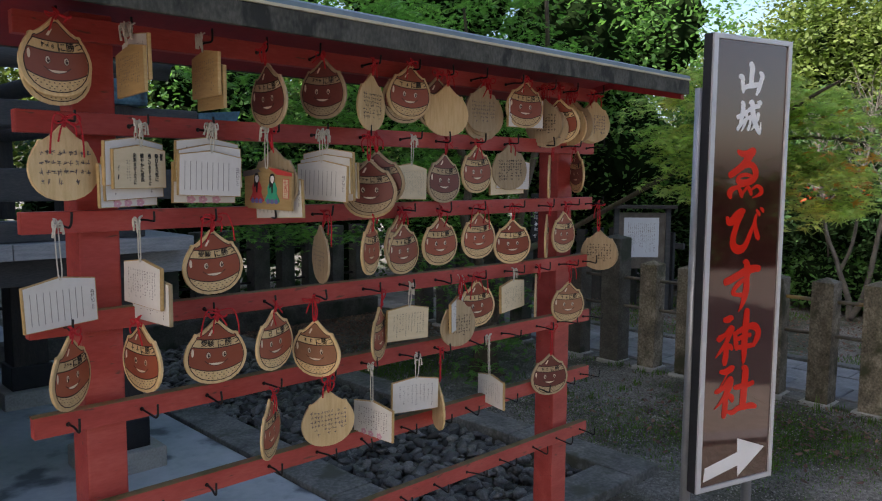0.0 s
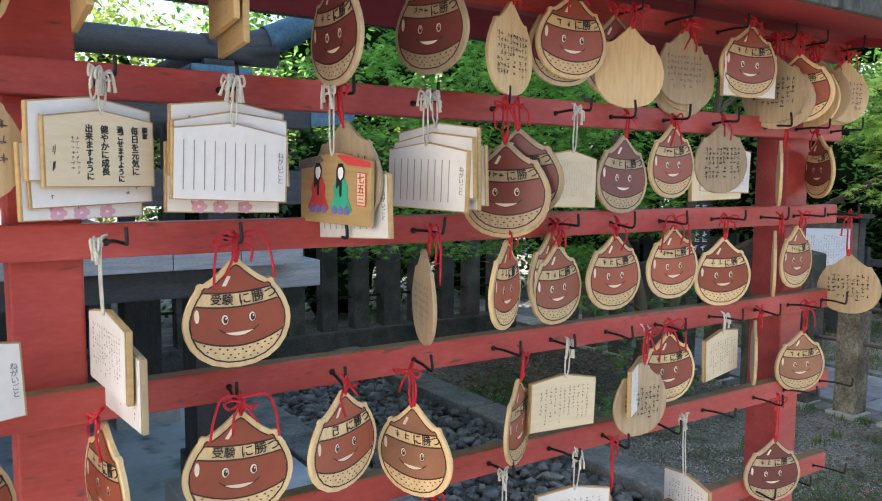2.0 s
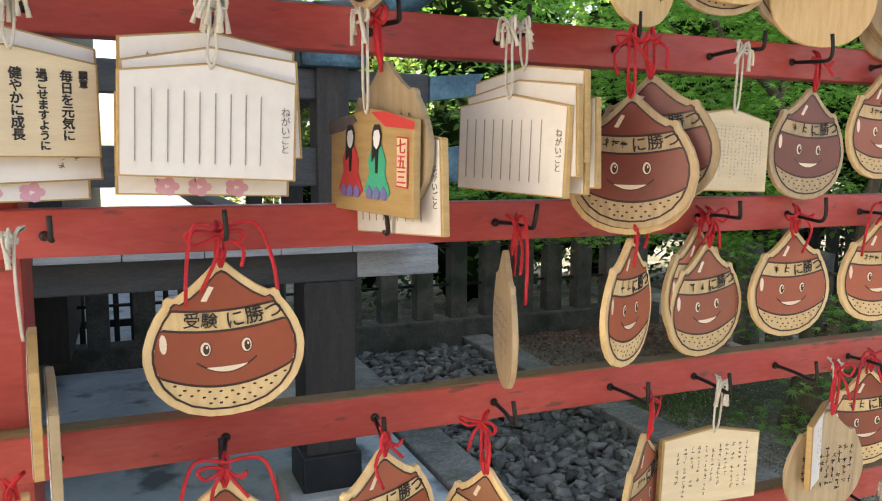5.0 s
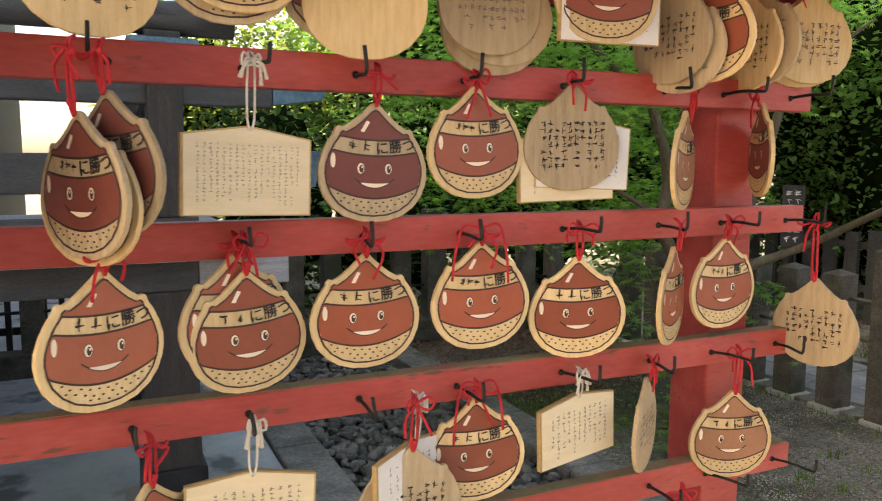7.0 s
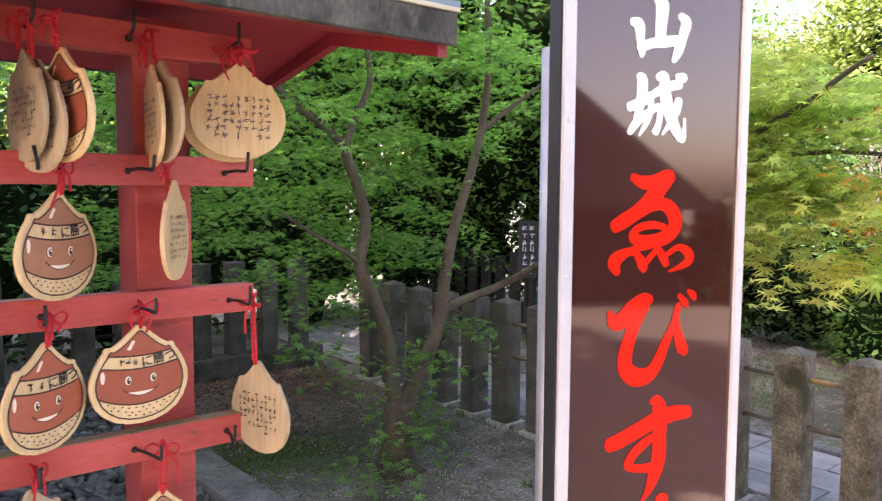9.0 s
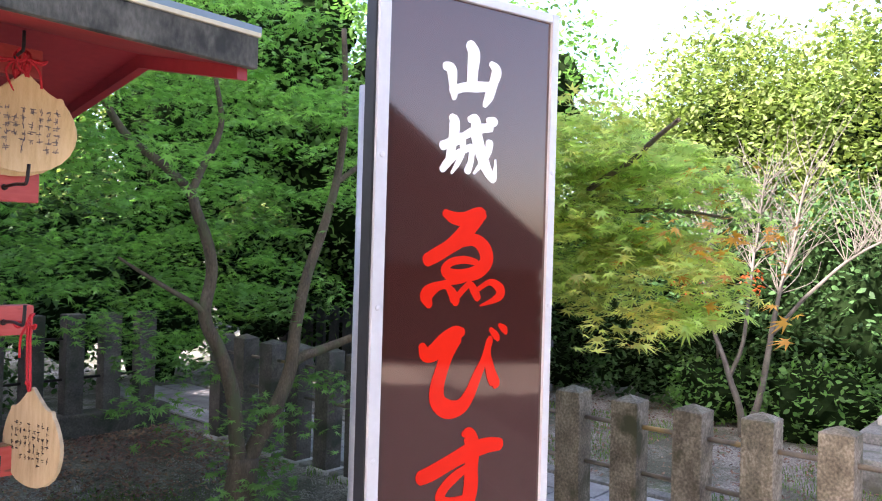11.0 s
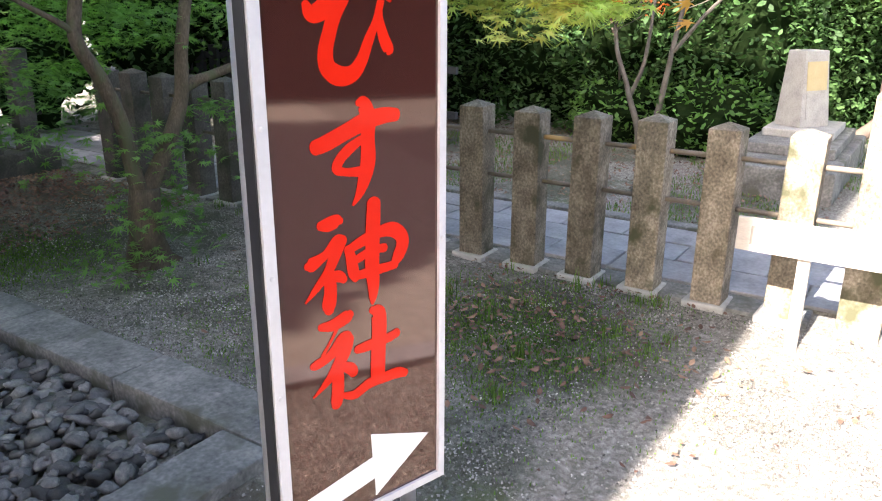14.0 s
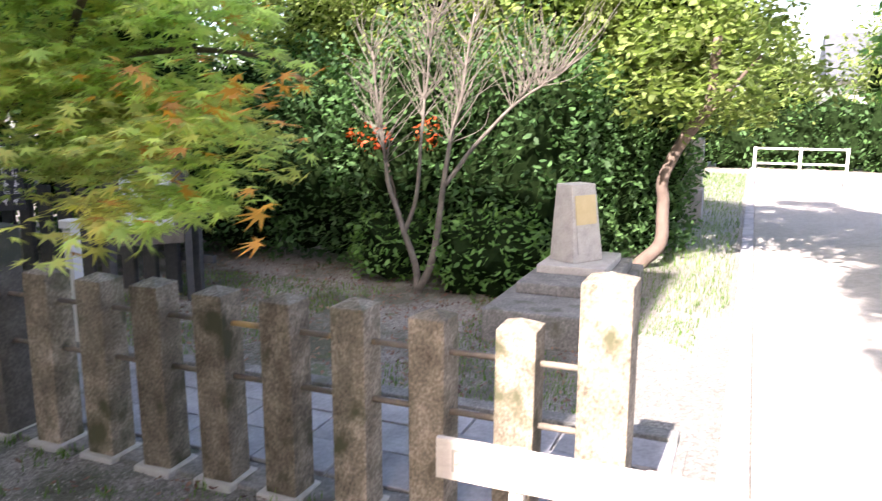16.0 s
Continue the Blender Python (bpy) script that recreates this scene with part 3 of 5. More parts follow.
for x in (RX0 + 0.005, RX1 - 0.022):
    for y0, y1, z0, z1 in ((RYF, RYR, 1.938, 1.998), (RYB, RYR, 1.938, 1.998)):
        bm = bmesh.new()
        box(bm, x, x + 0.018, min(y0, y1), max(y0, y1), 0, 0.03)
        for v in bm.verts:
            t = (v.co.y - y0) / (y1 - y0)
            v.co.z += z0 + (z1 - z0) * t - 0.022
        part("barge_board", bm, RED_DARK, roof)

# ---- plaques ----
OUT = [(0, 0), (0.035, -0.015), (0.075, -0.055), (0.13, -0.105), (0.21, -0.17), (0.29, -0.215), (0.325, -0.205), (0.352, -0.225), (0.362, -0.262), (0.41, -0.325), (0.46, -0.42), (0.492, -0.52), (0.497, -0.6), (0.482, -0.69), (0.44, -0.79), (0.365, -0.88), (0.26, -0.95), (0.13, -0.99), (0, -1.0)]
NUT = 0.148
FULL = OUT + [(-x, z) for x, z in OUT[-2:0:-1]]


def inner(k):
    return [(x * k, -0.56 + (z + 0.56) * k) for x, z in OUT]


def bounds(k):
    """The upper and the lower edge of the printed shape as functions of x."""
    p = inner(k)
    i = max(range(len(p)), key=lambda j: p[j][0])
    up, lo = p[:i + 1], p[i:][::-1]
    return (lambda x: float(np.interp(abs(x), [q[0] for q in up], [q[1] for q in up]))), (lambda x: float(np.interp(abs(x), [q[0] for q in lo], [q[1] for q in lo]))), p[i][0]


def band(bm, top, low, x0, x1, y, n=28):
    """A printed strip between two curves."""
    prev = None
    for k in range(n + 1):
        x = x0 + (x1 - x0) * k / n
        t, b = top(x), low(x)
        if t < b:
            t = b = (t + b) / 2
        cur = (bm.verts.new((x * NUT, y, t * NUT)), bm.verts.new((x * NUT, y, b * NUT)))
        if prev:
            bm.faces.new((prev[0], prev[1], cur[1], cur[0]))
        prev = cur


def disc(bm, x, z, rx, rz, y, n=12):
    bm.faces.new([bm.verts.new(((x + rx * math.cos(a)) * NUT, y, (z + rz * math.sin(a)) * NUT)) for a in (2 * math.pi * k / n for k in range(n))])


def nut_meshes():
    up, lo, half = bounds(0.88)
    wt, wb, wl = (lambda x: -0.315 + 0.28 * x * x), (lambda x: -0.445 + 0.30 * x * x), (lambda x: -0.80 + 0.62 * x * x)
    y = -0.0006
    board = plate(bmesh.new(), [(x * NUT, z * NUT) for x, z in FULL], 0, 0.0065)
    bmesh.ops.bevel(board, geom=list(board.edges), offset=0.0008, segments=1, affect="EDGES")
    brown = bmesh.new()
    band(brown, up, lambda x: max(wt(x), lo(x)), -half, half, y)
    band(brown, lambda x: min(wb(x), up(x)), lambda x: max(wl(x), lo(x)), -half, half, y)
    ink = bmesh.new()
    for c in (wt, wb, wl):
        band(ink, lambda x: min(c(x) + 0.008, up(x)), lambda x: max(c(x) - 0.008, lo(x)), -half + 0.01, half - 0.01, y - 0.0003)
    o, i = [(x, z) for x, z in inner(0.895)], [(x, z) for x, z in inner(0.865)]
    for s in (1, -1):
        for k in range(len(o) - 1):
            q = [(o[k], o[k + 1], i[k + 1], i[k])]
            for w in q:
                ink.faces.new([ink.verts.new((p[0] * s * NUT, y - 0.0003, p[1] * NUT)) for p in (w if s < 0 else w[::-1])])
    r = random.Random(2)
    for row in range(5):
        for k in range(12):
            x = -0.4 + 0.8 * (k + 0.5 * (row % 2)) / 11.5
            z = wl(x) - 0.034 - 0.04 * row
            if z > lo(x) + 0.025:
                disc(ink, x + r.uniform(-0.008, 0.008), z + r.uniform(-0.006, 0.006), 0.0125, 0.0075, y, 6)
    pales = []
    mo = lambda x: -0.708 + 2.3 * x * x
    for s in (-1, 1):
        disc(ink, s * 0.126, -0.55, 0.037, 0.05, y - 0.0002, 16)
        e = bmesh.new()
        disc(e, s * 0.126, -0.55, 0.031, 0.044, y - 0.0003, 16)
        pales.append(("eye_print", e))
        disc(ink, s * 0.126 + 0.004, -0.553, 0.02, 0.033, y - 0.0006)
        e = bmesh.new()
        disc(e, s * 0.126 + 0.009, -0.54, 0.007, 0.01, y - 0.0009, 8)
        pales.append(("eye_glint_print", e))
    band(ink, lambda x: mo(x) + 0.006, lambda x: mo(x) - 0.008, -0.185, 0.185, y - 0.0004, 16)
    e = bmesh.new()
    band(e, lambda x: -0.674 + 0.3 * x * x, lambda x: mo(x), -0.125, 0.125, y - 0.0005, 10)
    pales.append(("mouth_print", e))
    e = bmesh.new()
    disc(e, -0.372, -0.49, 0.022, 0.062, y - 0.0003)
    pales.append(("glint_print", e))
    e = bmesh.new()
    e.faces.new([e.verts.new((q[0] * NUT, y - 0.0003, q[1] * NUT)) for q in ((-0.135, -0.245), (-0.10, -0.25), (-0.05, -0.165), (-0.08, -0.155))])
    pales.append(("glint_print", e))
    return board, brown, ink, pales


NB, NS, NI, NP = nut_meshes()
NUT_BOARD = mesh_of(NB, "board", WOOD)
NUT_GREY = NUT_BOARD.copy()
NUT_GREY.materials.clear()
NUT_GREY.materials.append(WOOD_GREY)
NUT_SHELL = mesh_of(NS, "brown_print", SHELL)
NUT_SHELL_DARK = NUT_SHELL.copy()
NUT_SHELL_DARK.materials.clear()
NUT_SHELL_DARK.materials.append(SHELL_DARK)
NUT_FADED = NUT_SHELL.copy()
NUT_FADED.materials.clear()
NUT_FADED.materials.append(SHELL_FADED)
NUT_INK = mesh_of(NI, "line_print", BROWN_LINE)
NUT_PALE = [(nm, mesh_of(e, nm, GLINT)) for nm, e in NP]


def rect_outline(w, h, rise):
    return [(0, 0), (w / 2, -rise), (w / 2, -rise - h), (-w / 2, -rise - h), (-w / 2, -rise)]


RW, RH, RR = 0.153, 0.089, 0.012


def rect_mesh(material):
    bm = plate(bmesh.new(), rect_outline(RW, RH, RR), 0, 0.0075)
    bmesh.ops.bevel(bm, geom=list(bm.edges), offset=0.0006, segments=1, affect="EDGES")
    return mesh_of(bm, "board", material)


R_BOARD, R_GREY = rect_mesh(WOOD_EDGE), rect_mesh(WOOD_GREY)


def face_mesh(material, k=0.965):
    return mesh_of(sheet(bmesh.new(), [(x * k, -0.0016 + z * k - 0.0005) for x, z in rect_outline(RW, RH, RR)], -0.0002), "face", material)


FACE_W, FACE_C = face_mesh(PAPER), face_mesh(PAPER_CREAM)


def writing(x0, x1, z0, z1, cols, rows, seed, fill=0.85, most=4):
    """Writing too small to read: little strokes in columns."""
    r, bm = random.Random(seed), bmesh.new()
    cw, rh = (x1 - x0) / cols, (z1 - z0) / rows
    for c in range(cols):
        n = rows - int(r.random() * rows * 0.35)
        for k in range(n):
            if r.random() > fill:
                continue
            cx, cz, s = x0 + (c + 0.5) * cw + r.uniform(-0.06, 0.06) * cw, z1 - (k + 0.5) * rh, min(cw, rh) * 0.42
            for _ in range(r.randint(most // 2 + (most > 4), most)):
                t = min(cw, rh) * r.uniform(0.035, 0.07)
                px, pz = cx + r.uniform(-0.5, 0.5) * s, cz + r.uniform(-0.6, 0.6) * s
                dx, dz = ((s * r.uniform(0.5, 1), s * r.uniform(-0.15, 0.25)) if r.random() < 0.55 else (s * r.uniform(-0.2, 0.2), s * r.uniform(0.5, 1)))
                nx, nz = (0, t) if abs(dx) > abs(dz) else (t, 0)
                bm.faces.new([bm.verts.new((a, 0, b)) for a, b in ((px - dx - nx, pz - dz - nz), (px + dx - nx, pz + dz - nz), (px + dx + nx, pz + dz + nz), (px - dx + nx, pz - dz + nz))])
    return bm


WRITE_R = [mesh_of(writing(-0.058, 0.06, -0.09, -0.022, 9 + s, 11, s), "writing", INK_GREY) for s in range(4)]
WRITE_B = [mesh_of(writing(-0.05, 0.05, -0.118, -0.05, 9 + s % 3, 6 + s % 2, 20 + s, 0.92, 5), "writing", INK if s % 2 else INK_GREY) for s in range(4)]
WRITE_H = [mesh_of(writing(-0.034 + 0.004 * (s % 2), 0.0, -0.0068, 0.0068, 2 + s % 2, 1, 40 + s, 1.0, 7), "writing", INK) for s in range(5)]
WRITE_L = mesh_of(writing(-0.054, 0.054, -0.12, -0.045, 9, 4, 71, 0.9, 5), "writing", INK_GREY)
WRITE_Y = [mesh_of(writing(-0.062, 0.062, -0.09, -0.02, 17, 16, 60 + s, 0.95), "writing", PALE_INK) for s in range(2)]
RULE = mesh_of(sheet(bmesh.new(), [(-0.0005, -0.026), (0.0005, -0.026), (0.0005, -0.088), (-0.0005, -0.088)], 0), "rule", PALE_INK)
bm = bmesh.new()
for k in range(5):
    a = k * 1.2566
    disc(bm, 0.0065 * math.cos(a) / NUT, 0.005 * math.sin(a) / NUT, 0.032, 0.028, -0.0012 - 0.00002 * k, 7)
BLOSSOM = mesh_of(bm, "blossom_print", PRINT_PINK)


def cord(parent, length, red, seed, bow=True, loops=False):
    """A doubled cord from the hook to the hole, with a knot, loops and loose ends."""
    r, bm = random.Random(seed), bmesh.new()
    rad = 0.0019 if red else 0.0014
    low, high = [], []

    def strand(*a):
        k = len(bm.verts)
        tube(bm, *a)
        bm.verts.ensure_lookup_table()
        return bm.verts[k], bm.verts[len(bm.verts) - 1]
    for s in (-1, 1):
        a, b = strand(spline([(0, -0.003, -0.006), (s * 0.004, -0.004, 0.006), (s * r.uniform(0.002, 0.006), -0.006, length * 0.6), (s * 0.003, -0.004, length), (0, 0.004, length + 0.006)], 3), rad, 5)
        low.append(a)
        high.append(b)
    knot = bmesh.ops.create_icosphere(bm, subdivisions=1, radius=0.0042 if red else 0.0055, matrix=pose(0, -0.006, 0.008 if red else length - 0.006))
    (low if red else high).append(knot["verts"][0])
    if loops:
        # the slack of the cord hangs down to both sides in front of the board
        for s in (-1, 1):
            w, d = r.uniform(0.03, 0.045), r.uniform(0.05, 0.085)
            high.append(strand(spline([(0, -0.006, length), (s * w * 0.7, -0.012, length + 0.004), (s * w, -0.013, length - d * 0.45), (s * w * 1.1, -0.011, length - d)], 4), rad, 5)[0])
    if bow:
        kz = length - 0.006
        for s in (-1, 1):
            if red:
                w, d = r.uniform(0.012, 0.03), r.uniform(-0.008, 0.012)
                high.append(strand(spline([(0, -0.006, kz), (s * w * 0.6, -0.011, kz + d), (s * w, -0.012, kz + d * 0.3), (s * w * 0.7, -0.01, kz - 0.008), (0, -0.007, kz)], 3), rad, 5)[0])
                tl = r.uniform(0.015, 0.055)
                high.append(strand(spline([(0, -0.006, kz), (s * r.uniform(0.004, 0.02), -0.011, kz - tl * 0.4), (s * r.uniform(0.002, 0.026), -0.009, kz - tl)], 3), rad, 5)[0])
            else:
                for _ in range(3):
                    tl, w = r.uniform(0.008, 0.026), r.uniform(0.004, 0.016)
                    high.append(strand(spline([(0, -0.005, kz), (s * w * 0.6, -0.011 - r.uniform(0, 0.004), kz + r.uniform(-0.003, 0.008)), (s * w, -0.01, kz - tl)], 3), [rad] * 5 + [rad * 1.5, rad * 1.9], 5)[0])
                w = r.uniform(0.006, 0.011)
                high.append(strand(spline([(0, -0.006, kz), (s * w, -0.009, kz + 0.009), (s * w * 1.2, -0.01, kz - 0.004), (0, -0.008, kz - 0.003)], 3), rad * 1.3, 5)[0])
    for vs_, at in ((low, (0, -0.004, -0.002)), (high, (0, -0.006, length - 0.004))):
        bmesh.ops.pointmerge(bm, verts=vs_, merge_co=at)
    return part("cord", bm, CORD_RED if red else CORD_WHITE, parent, "red twisted cord" if red else "white hemp cord")


COUNT = [0]


def plaque(kind, x, z, yaw, rail, y=1.606, hung=True, loops=False, tilt=0.0):
    """kind: C chestnut face, D darker chestnut, P paler chestnut, B its bare back, G grey bare back, W white, V white with rules, T cream, Y plain cream, N narrow writing, Q readable wish, K bare wood, H with figures, F with blossoms."""
    COUNT[0] += 1
    s = COUNT[0]
    r = random.Random(s * 7)
    labels = {"C": "chestnut-shaped wooden votive plaque with brown print and headband", "D": "darkened chestnut-shaped wooden votive plaque with brown print", "X": "plain unwritten back of a chestnut-shaped wooden plaque", "R": "faded chestnut-shaped plaque with handwriting on its back", "E": "darkened chestnut-shaped plaque with handwriting on its bare back", "P": "sun-bleached chestnut-shaped votive plaque with faded print", "B": "bare back of a chestnut-shaped wooden plaque with handwriting", "G": "grey weathered back of a chestnut-shaped wooden plaque"}
    lab = labels.get(kind, "small house-shaped wooden votive plaque with a written wish")
    if kind == "H":
        lab = "house-shaped wooden votive plaque painted with two robed figures"
    if kind == "F":
        lab = "white house-shaped votive plaque with pink blossom print"
    ob = thing("votive_plaque", lab, "votive plaque", "votive plaques on the rack", pose(x, y, z, tilt, r.uniform(-2.5, 2.5), -yaw))
    if kind == "Q":
        ob.matrix_basis = ob.matrix_basis @ Matrix.Diagonal((0.9, 1, 0.9, 1))
    front = pose(0, -0.0016, 0)
    if kind in "CDEPRBGX":
        part("board", NUT_GREY if kind in "GDR" else NUT_BOARD, None, ob)
        bare = kind in "BGX"
        if kind in "BG":
            part("writing", WRITE_L if rail == 1 and kind == "B" else WRITE_B[s % 4], None, ob, at=front)
        elif not bare:
            part("brown_print", NUT_SHELL_DARK if kind in "DE" else NUT_FADED if kind in "PR" else NUT_SHELL, None, ob)
            part("line_print", NUT_INK, None, ob)
            if kind in "ER":
                part("writing", WRITE_B[s % 4], None, ob, at=pose(0, 0.0085, 0, 0, 0, 180))
            for nm, me in NUT_PALE:
                part(nm, me, None, ob)
            part("lettering", text_mesh("に勝つ", 0.0182, INK, 0.00012), None, ob, at=pose(0.0275, -0.0014, -0.0543, 0, -8, 0))
            word = {(0.801, 3): "受験", (0.805, 2): "受験", (0.958, 3): "己"}.get((x, rail))
            if word:
                part("lettering", text_mesh(word, 0.0155, INK, 0.0001), None, ob, at=pose(-0.0215, -0.0014, -0.0553, 0, 6, 0))
            else:
                part("writing", WRITE_H[s % 5], None, ob, at=pose(-0.003, -0.0014, -0.0556, 0, 6, 0))
        if hung:
            cord(ob, max(RAILS[rail] - z + 0.006, 0.012), True, s, True, loops)
    else:
        part("board", R_GREY if kind == "N" else R_BOARD, None, ob)
        if kind not in "HK":
            part("face", FACE_C if kind in "TYQ" else FACE_W, None, ob, at=pose(0, -0.0004, 0))
        if kind == "Y":
            part("writing", WRITE_Y[s % 2], None, ob, at=front)
        elif kind in "WNTFK":
            part("writing", WRITE_R[s % 4], None, ob, at=front)
        if kind == "V":
            for k in range(9):
                part("rule", RULE, None, ob, at=pose(-0.062 + k * 0.0132, -0.0012, 0))
            part("lettering", text_mesh("ねがいごと", 0.0088, INK_GREY, 0, True), None, ob, at=pose(0.066, -0.0012, -0.056))
        if kind == "F":
            for cx in (-0.034, -0.006, 0.027):
                part("blossom_print", BLOSSOM, None, ob, at=pose(cx, 0, -0.093))
        if kind == "Q":
            for cx, words, sz in ((0.062, "願意", 0.0085), (0.047, "毎日を元気に", 0.0115), (0.026, "過ごせますように", 0.0098), (0.004, "健やかに成長", 0.0115), (-0.017, "出来ますように", 0.0108)):
                me = text_mesh(words, sz, INK, 0.0003, True)
                top = max(v.co.z for v in me.vertices)
                part("lettering", me, None, ob, at=pose(cx, -0.0014, -0.02 - top))
            part("writing", mesh_of(writing(-0.042, -0.03, -0.085, -0.035, 2, 8, 5), "writing", INK_GREY), None, ob, at=front)
            part("writing", mesh_of(writing(-0.069, -0.055, -0.08, -0.045, 1, 2, 6, 1.0), "writing", INK), None, ob, at=front)
        if kind == "H":
            figures(ob)
        if hung:
            cord(ob, max(RAILS[rail] - z + 0.006, 0.012), False, s, True)
    return ob


def figures(ob):
    """Two plain robed shapes with roof-coloured corners above them."""
    y = -0.0008

    def patch(name, pts, m, dy=0.0):
        part(name, sheet(bmesh.new(), pts, y - dy), m, ob)
    patch("red_print", [(0.005, -0.004), (0.03, -0.004), (0.078, -0.014), (0.078, -0.021), (0.03, -0.018)], PRINT_RED)
    patch("dark_print", [(-0.08, -0.013), (-0.03, -0.006), (-0.022, -0.012), (-0.05, -0.022), (-0.08, -0.026)], INK_GREY)
    for cx, m, low in ((-0.034, PRINT_RED, PRINT_VIOLET), (0.016, PRINT_GREEN, PRINT_VIOLET)):
        patch("robe_print", [(cx - 0.008, -0.036), (cx + 0.008, -0.036), (cx + 0.016, -0.05), (cx + 0.014, -0.062), (cx + 0.024, -0.08), (cx + 0.018, -0.085), (cx - 0.018, -0.085), (cx - 0.024, -0.08), (cx - 0.014, -0.062), (cx - 0.016, -0.05)], m)
        patch("sash_print", [(cx - 0.003, -0.04), (cx + 0.003, -0.04), (cx + 0.002, -0.062), (cx - 0.002, -0.062)], INK, 0.0006)
        for dx in (-0.013, 0.0, 0.013):
            patch("hem_print", [(cx + dx - 0.006, -0.08), (cx + dx, -0.074), (cx + dx + 0.006, -0.08), (cx + dx + 0.004, -0.087), (cx + dx - 0.004, -0.087)], low, 0.0006)
        patch("hair_print", [(cx - 0.009, -0.052), (cx - 0.0085, -0.024), (cx - 0.004, -0.016), (cx + 0.004, -0.016), (cx + 0.0085, -0.024), (cx + 0.007, -0.036)], INK, 0.0006)
        patch("head_print", [(cx - 0.0035, -0.036), (cx - 0.005, -0.028), (cx - 0.003, -0.022), (cx + 0.004, -0.021), (cx + 0.007, -0.027), (cx + 0.005, -0.035), (cx + 0.001, -0.039)], SIGN_WHITE, 0.0012)
    patch("stamp_print", [(0.050, -0.027), (0.069, -0.028), (0.069, -0.074), (0.050, -0.073)], PRINT_RED)
    patch("stamp_ground", [(0.0515, -0.0285), (0.0675, -0.0295), (0.0675, -0.0725), (0.0515, -0.0715)], PAPER_CREAM, 0.0006)
    part("lettering", text_mesh("七五三", 0.0145, PRINT_RED, 0.0002, True), None, ob, at=pose(0.0595, -0.0022, -0.051))


def row(rail, items):
    for kind, x, y, z, yaw, *hung in items:
        plaque(kind, x, z, yaw, rail, y, hung=hung != [False], loops=hung == [True])


row(0, [("C", 0.485, 1.560, 1.932, -15), ("C", 0.487, 1.570, 1.916, -17, False), ("K", 0.623, 1.563, 1.898, 92), ("F", 0.635, 1.563, 1.922, 94),
        ("K", 0.786, 1.564, 1.906, 96), ("K", 0.796, 1.560, 1.880, 96, False), ("D", 0.939, 1.563, 1.894, 88), ("D", 1.104, 1.573, 1.924, 75),
        ("B", 1.257, 1.574, 1.902, -23), ("C", 1.412, 1.597, 1.942, 7), ("D", 1.401, 1.608, 1.930, 7, False), ("X", 1.552, 1.595, 1.900, 15)])
row(0, [("D", 1.526, 1.612, 1.920, 7), ("G", 1.729, 1.620, 1.919, 2), ("G", 1.753, 1.627, 1.907, 8), ("G", 1.742, 1.634, 1.895, 6, False),
        ("C", 1.887, 1.580, 1.938, 13), ("W", 1.895, 1.586, 1.893, 7, False), ("G", 2.022, 1.616, 1.895, 84), ("G", 2.035, 1.605, 1.881, 78),
        ("C", 2.058, 1.579, 1.895, 76), ("G", 2.198, 1.618, 1.899, 88), ("B", 2.188, 1.628, 1.893, 98), ("B", 2.324, 1.621, 1.910, 15)])
row(0, [("B", 2.315, 1.634, 1.904, 19)])
row(1, [("B", 0.497, 1.575, 1.733, -15, True), ("Q", 0.645, 1.577, 1.699, -20), ("V", 0.637, 1.583, 1.715, -20), ("W", 0.635, 1.588, 1.687, -20, False),
        ("F", 0.627, 1.594, 1.671, -22, False), ("V", 0.801, 1.571, 1.691, -2), ("V", 0.802, 1.579, 1.706, -2, False), ("F", 0.802, 1.587, 1.721, -2),
        ("F", 0.798, 1.595, 1.675, -2, False), ("G", 0.960, 1.576, 1.702, 76), ("H", 0.947, 1.579, 1.657, 76), ("V", 0.971, 1.575, 1.636, 76, False)])
row(1, [("V", 1.095, 1.569, 1.675, 71), ("V", 1.104, 1.570, 1.690, 71, False), ("V", 1.113, 1.571, 1.705, 71), ("W", 1.118, 1.577, 1.675, 69, False),
        ("F", 1.126, 1.575, 1.679, 68, False), ("D", 1.240, 1.564, 1.681, 58), ("D", 1.267, 1.567, 1.703, 54), ("C", 1.245, 1.574, 1.673, 52, False),
        ("Y", 1.413, 1.597, 1.672, -11), ("D", 1.573, 1.625, 1.705, -4), ("C", 1.713, 1.629, 1.732, -4), ("G", 1.862, 1.624, 1.741, 8)])
row(1, [("W", 1.889, 1.630, 1.696, 4, False), ("T", 1.861, 1.634, 1.679, 4, False), ("P", 2.060, 1.613, 1.710, -36), ("E", 2.215, 1.620, 1.727, 124)])
row(2, [("V", 0.479, 1.580, 1.437, -14), ("W", 0.645, 1.587, 1.459, 84), ("N", 0.658, 1.578, 1.424, 84, False), ("C", 0.805, 1.586, 1.515, 0, True),
        ("R", 1.102, 1.583, 1.513, -71, True), ("C", 1.257, 1.577, 1.521, -33), ("C", 1.410, 1.627, 1.505, -11), ("C", 1.400, 1.634, 1.525, -19),
        ("C", 1.560, 1.630, 1.518, -1), ("C", 1.722, 1.626, 1.527, 2, True), ("C", 1.875, 1.619, 1.500, 14), ("C", 2.037, 1.602, 1.509, -35)])
row(2, [("C", 2.167, 1.630, 1.516, -5), ("G", 2.337, 1.600, 1.443, 80)])
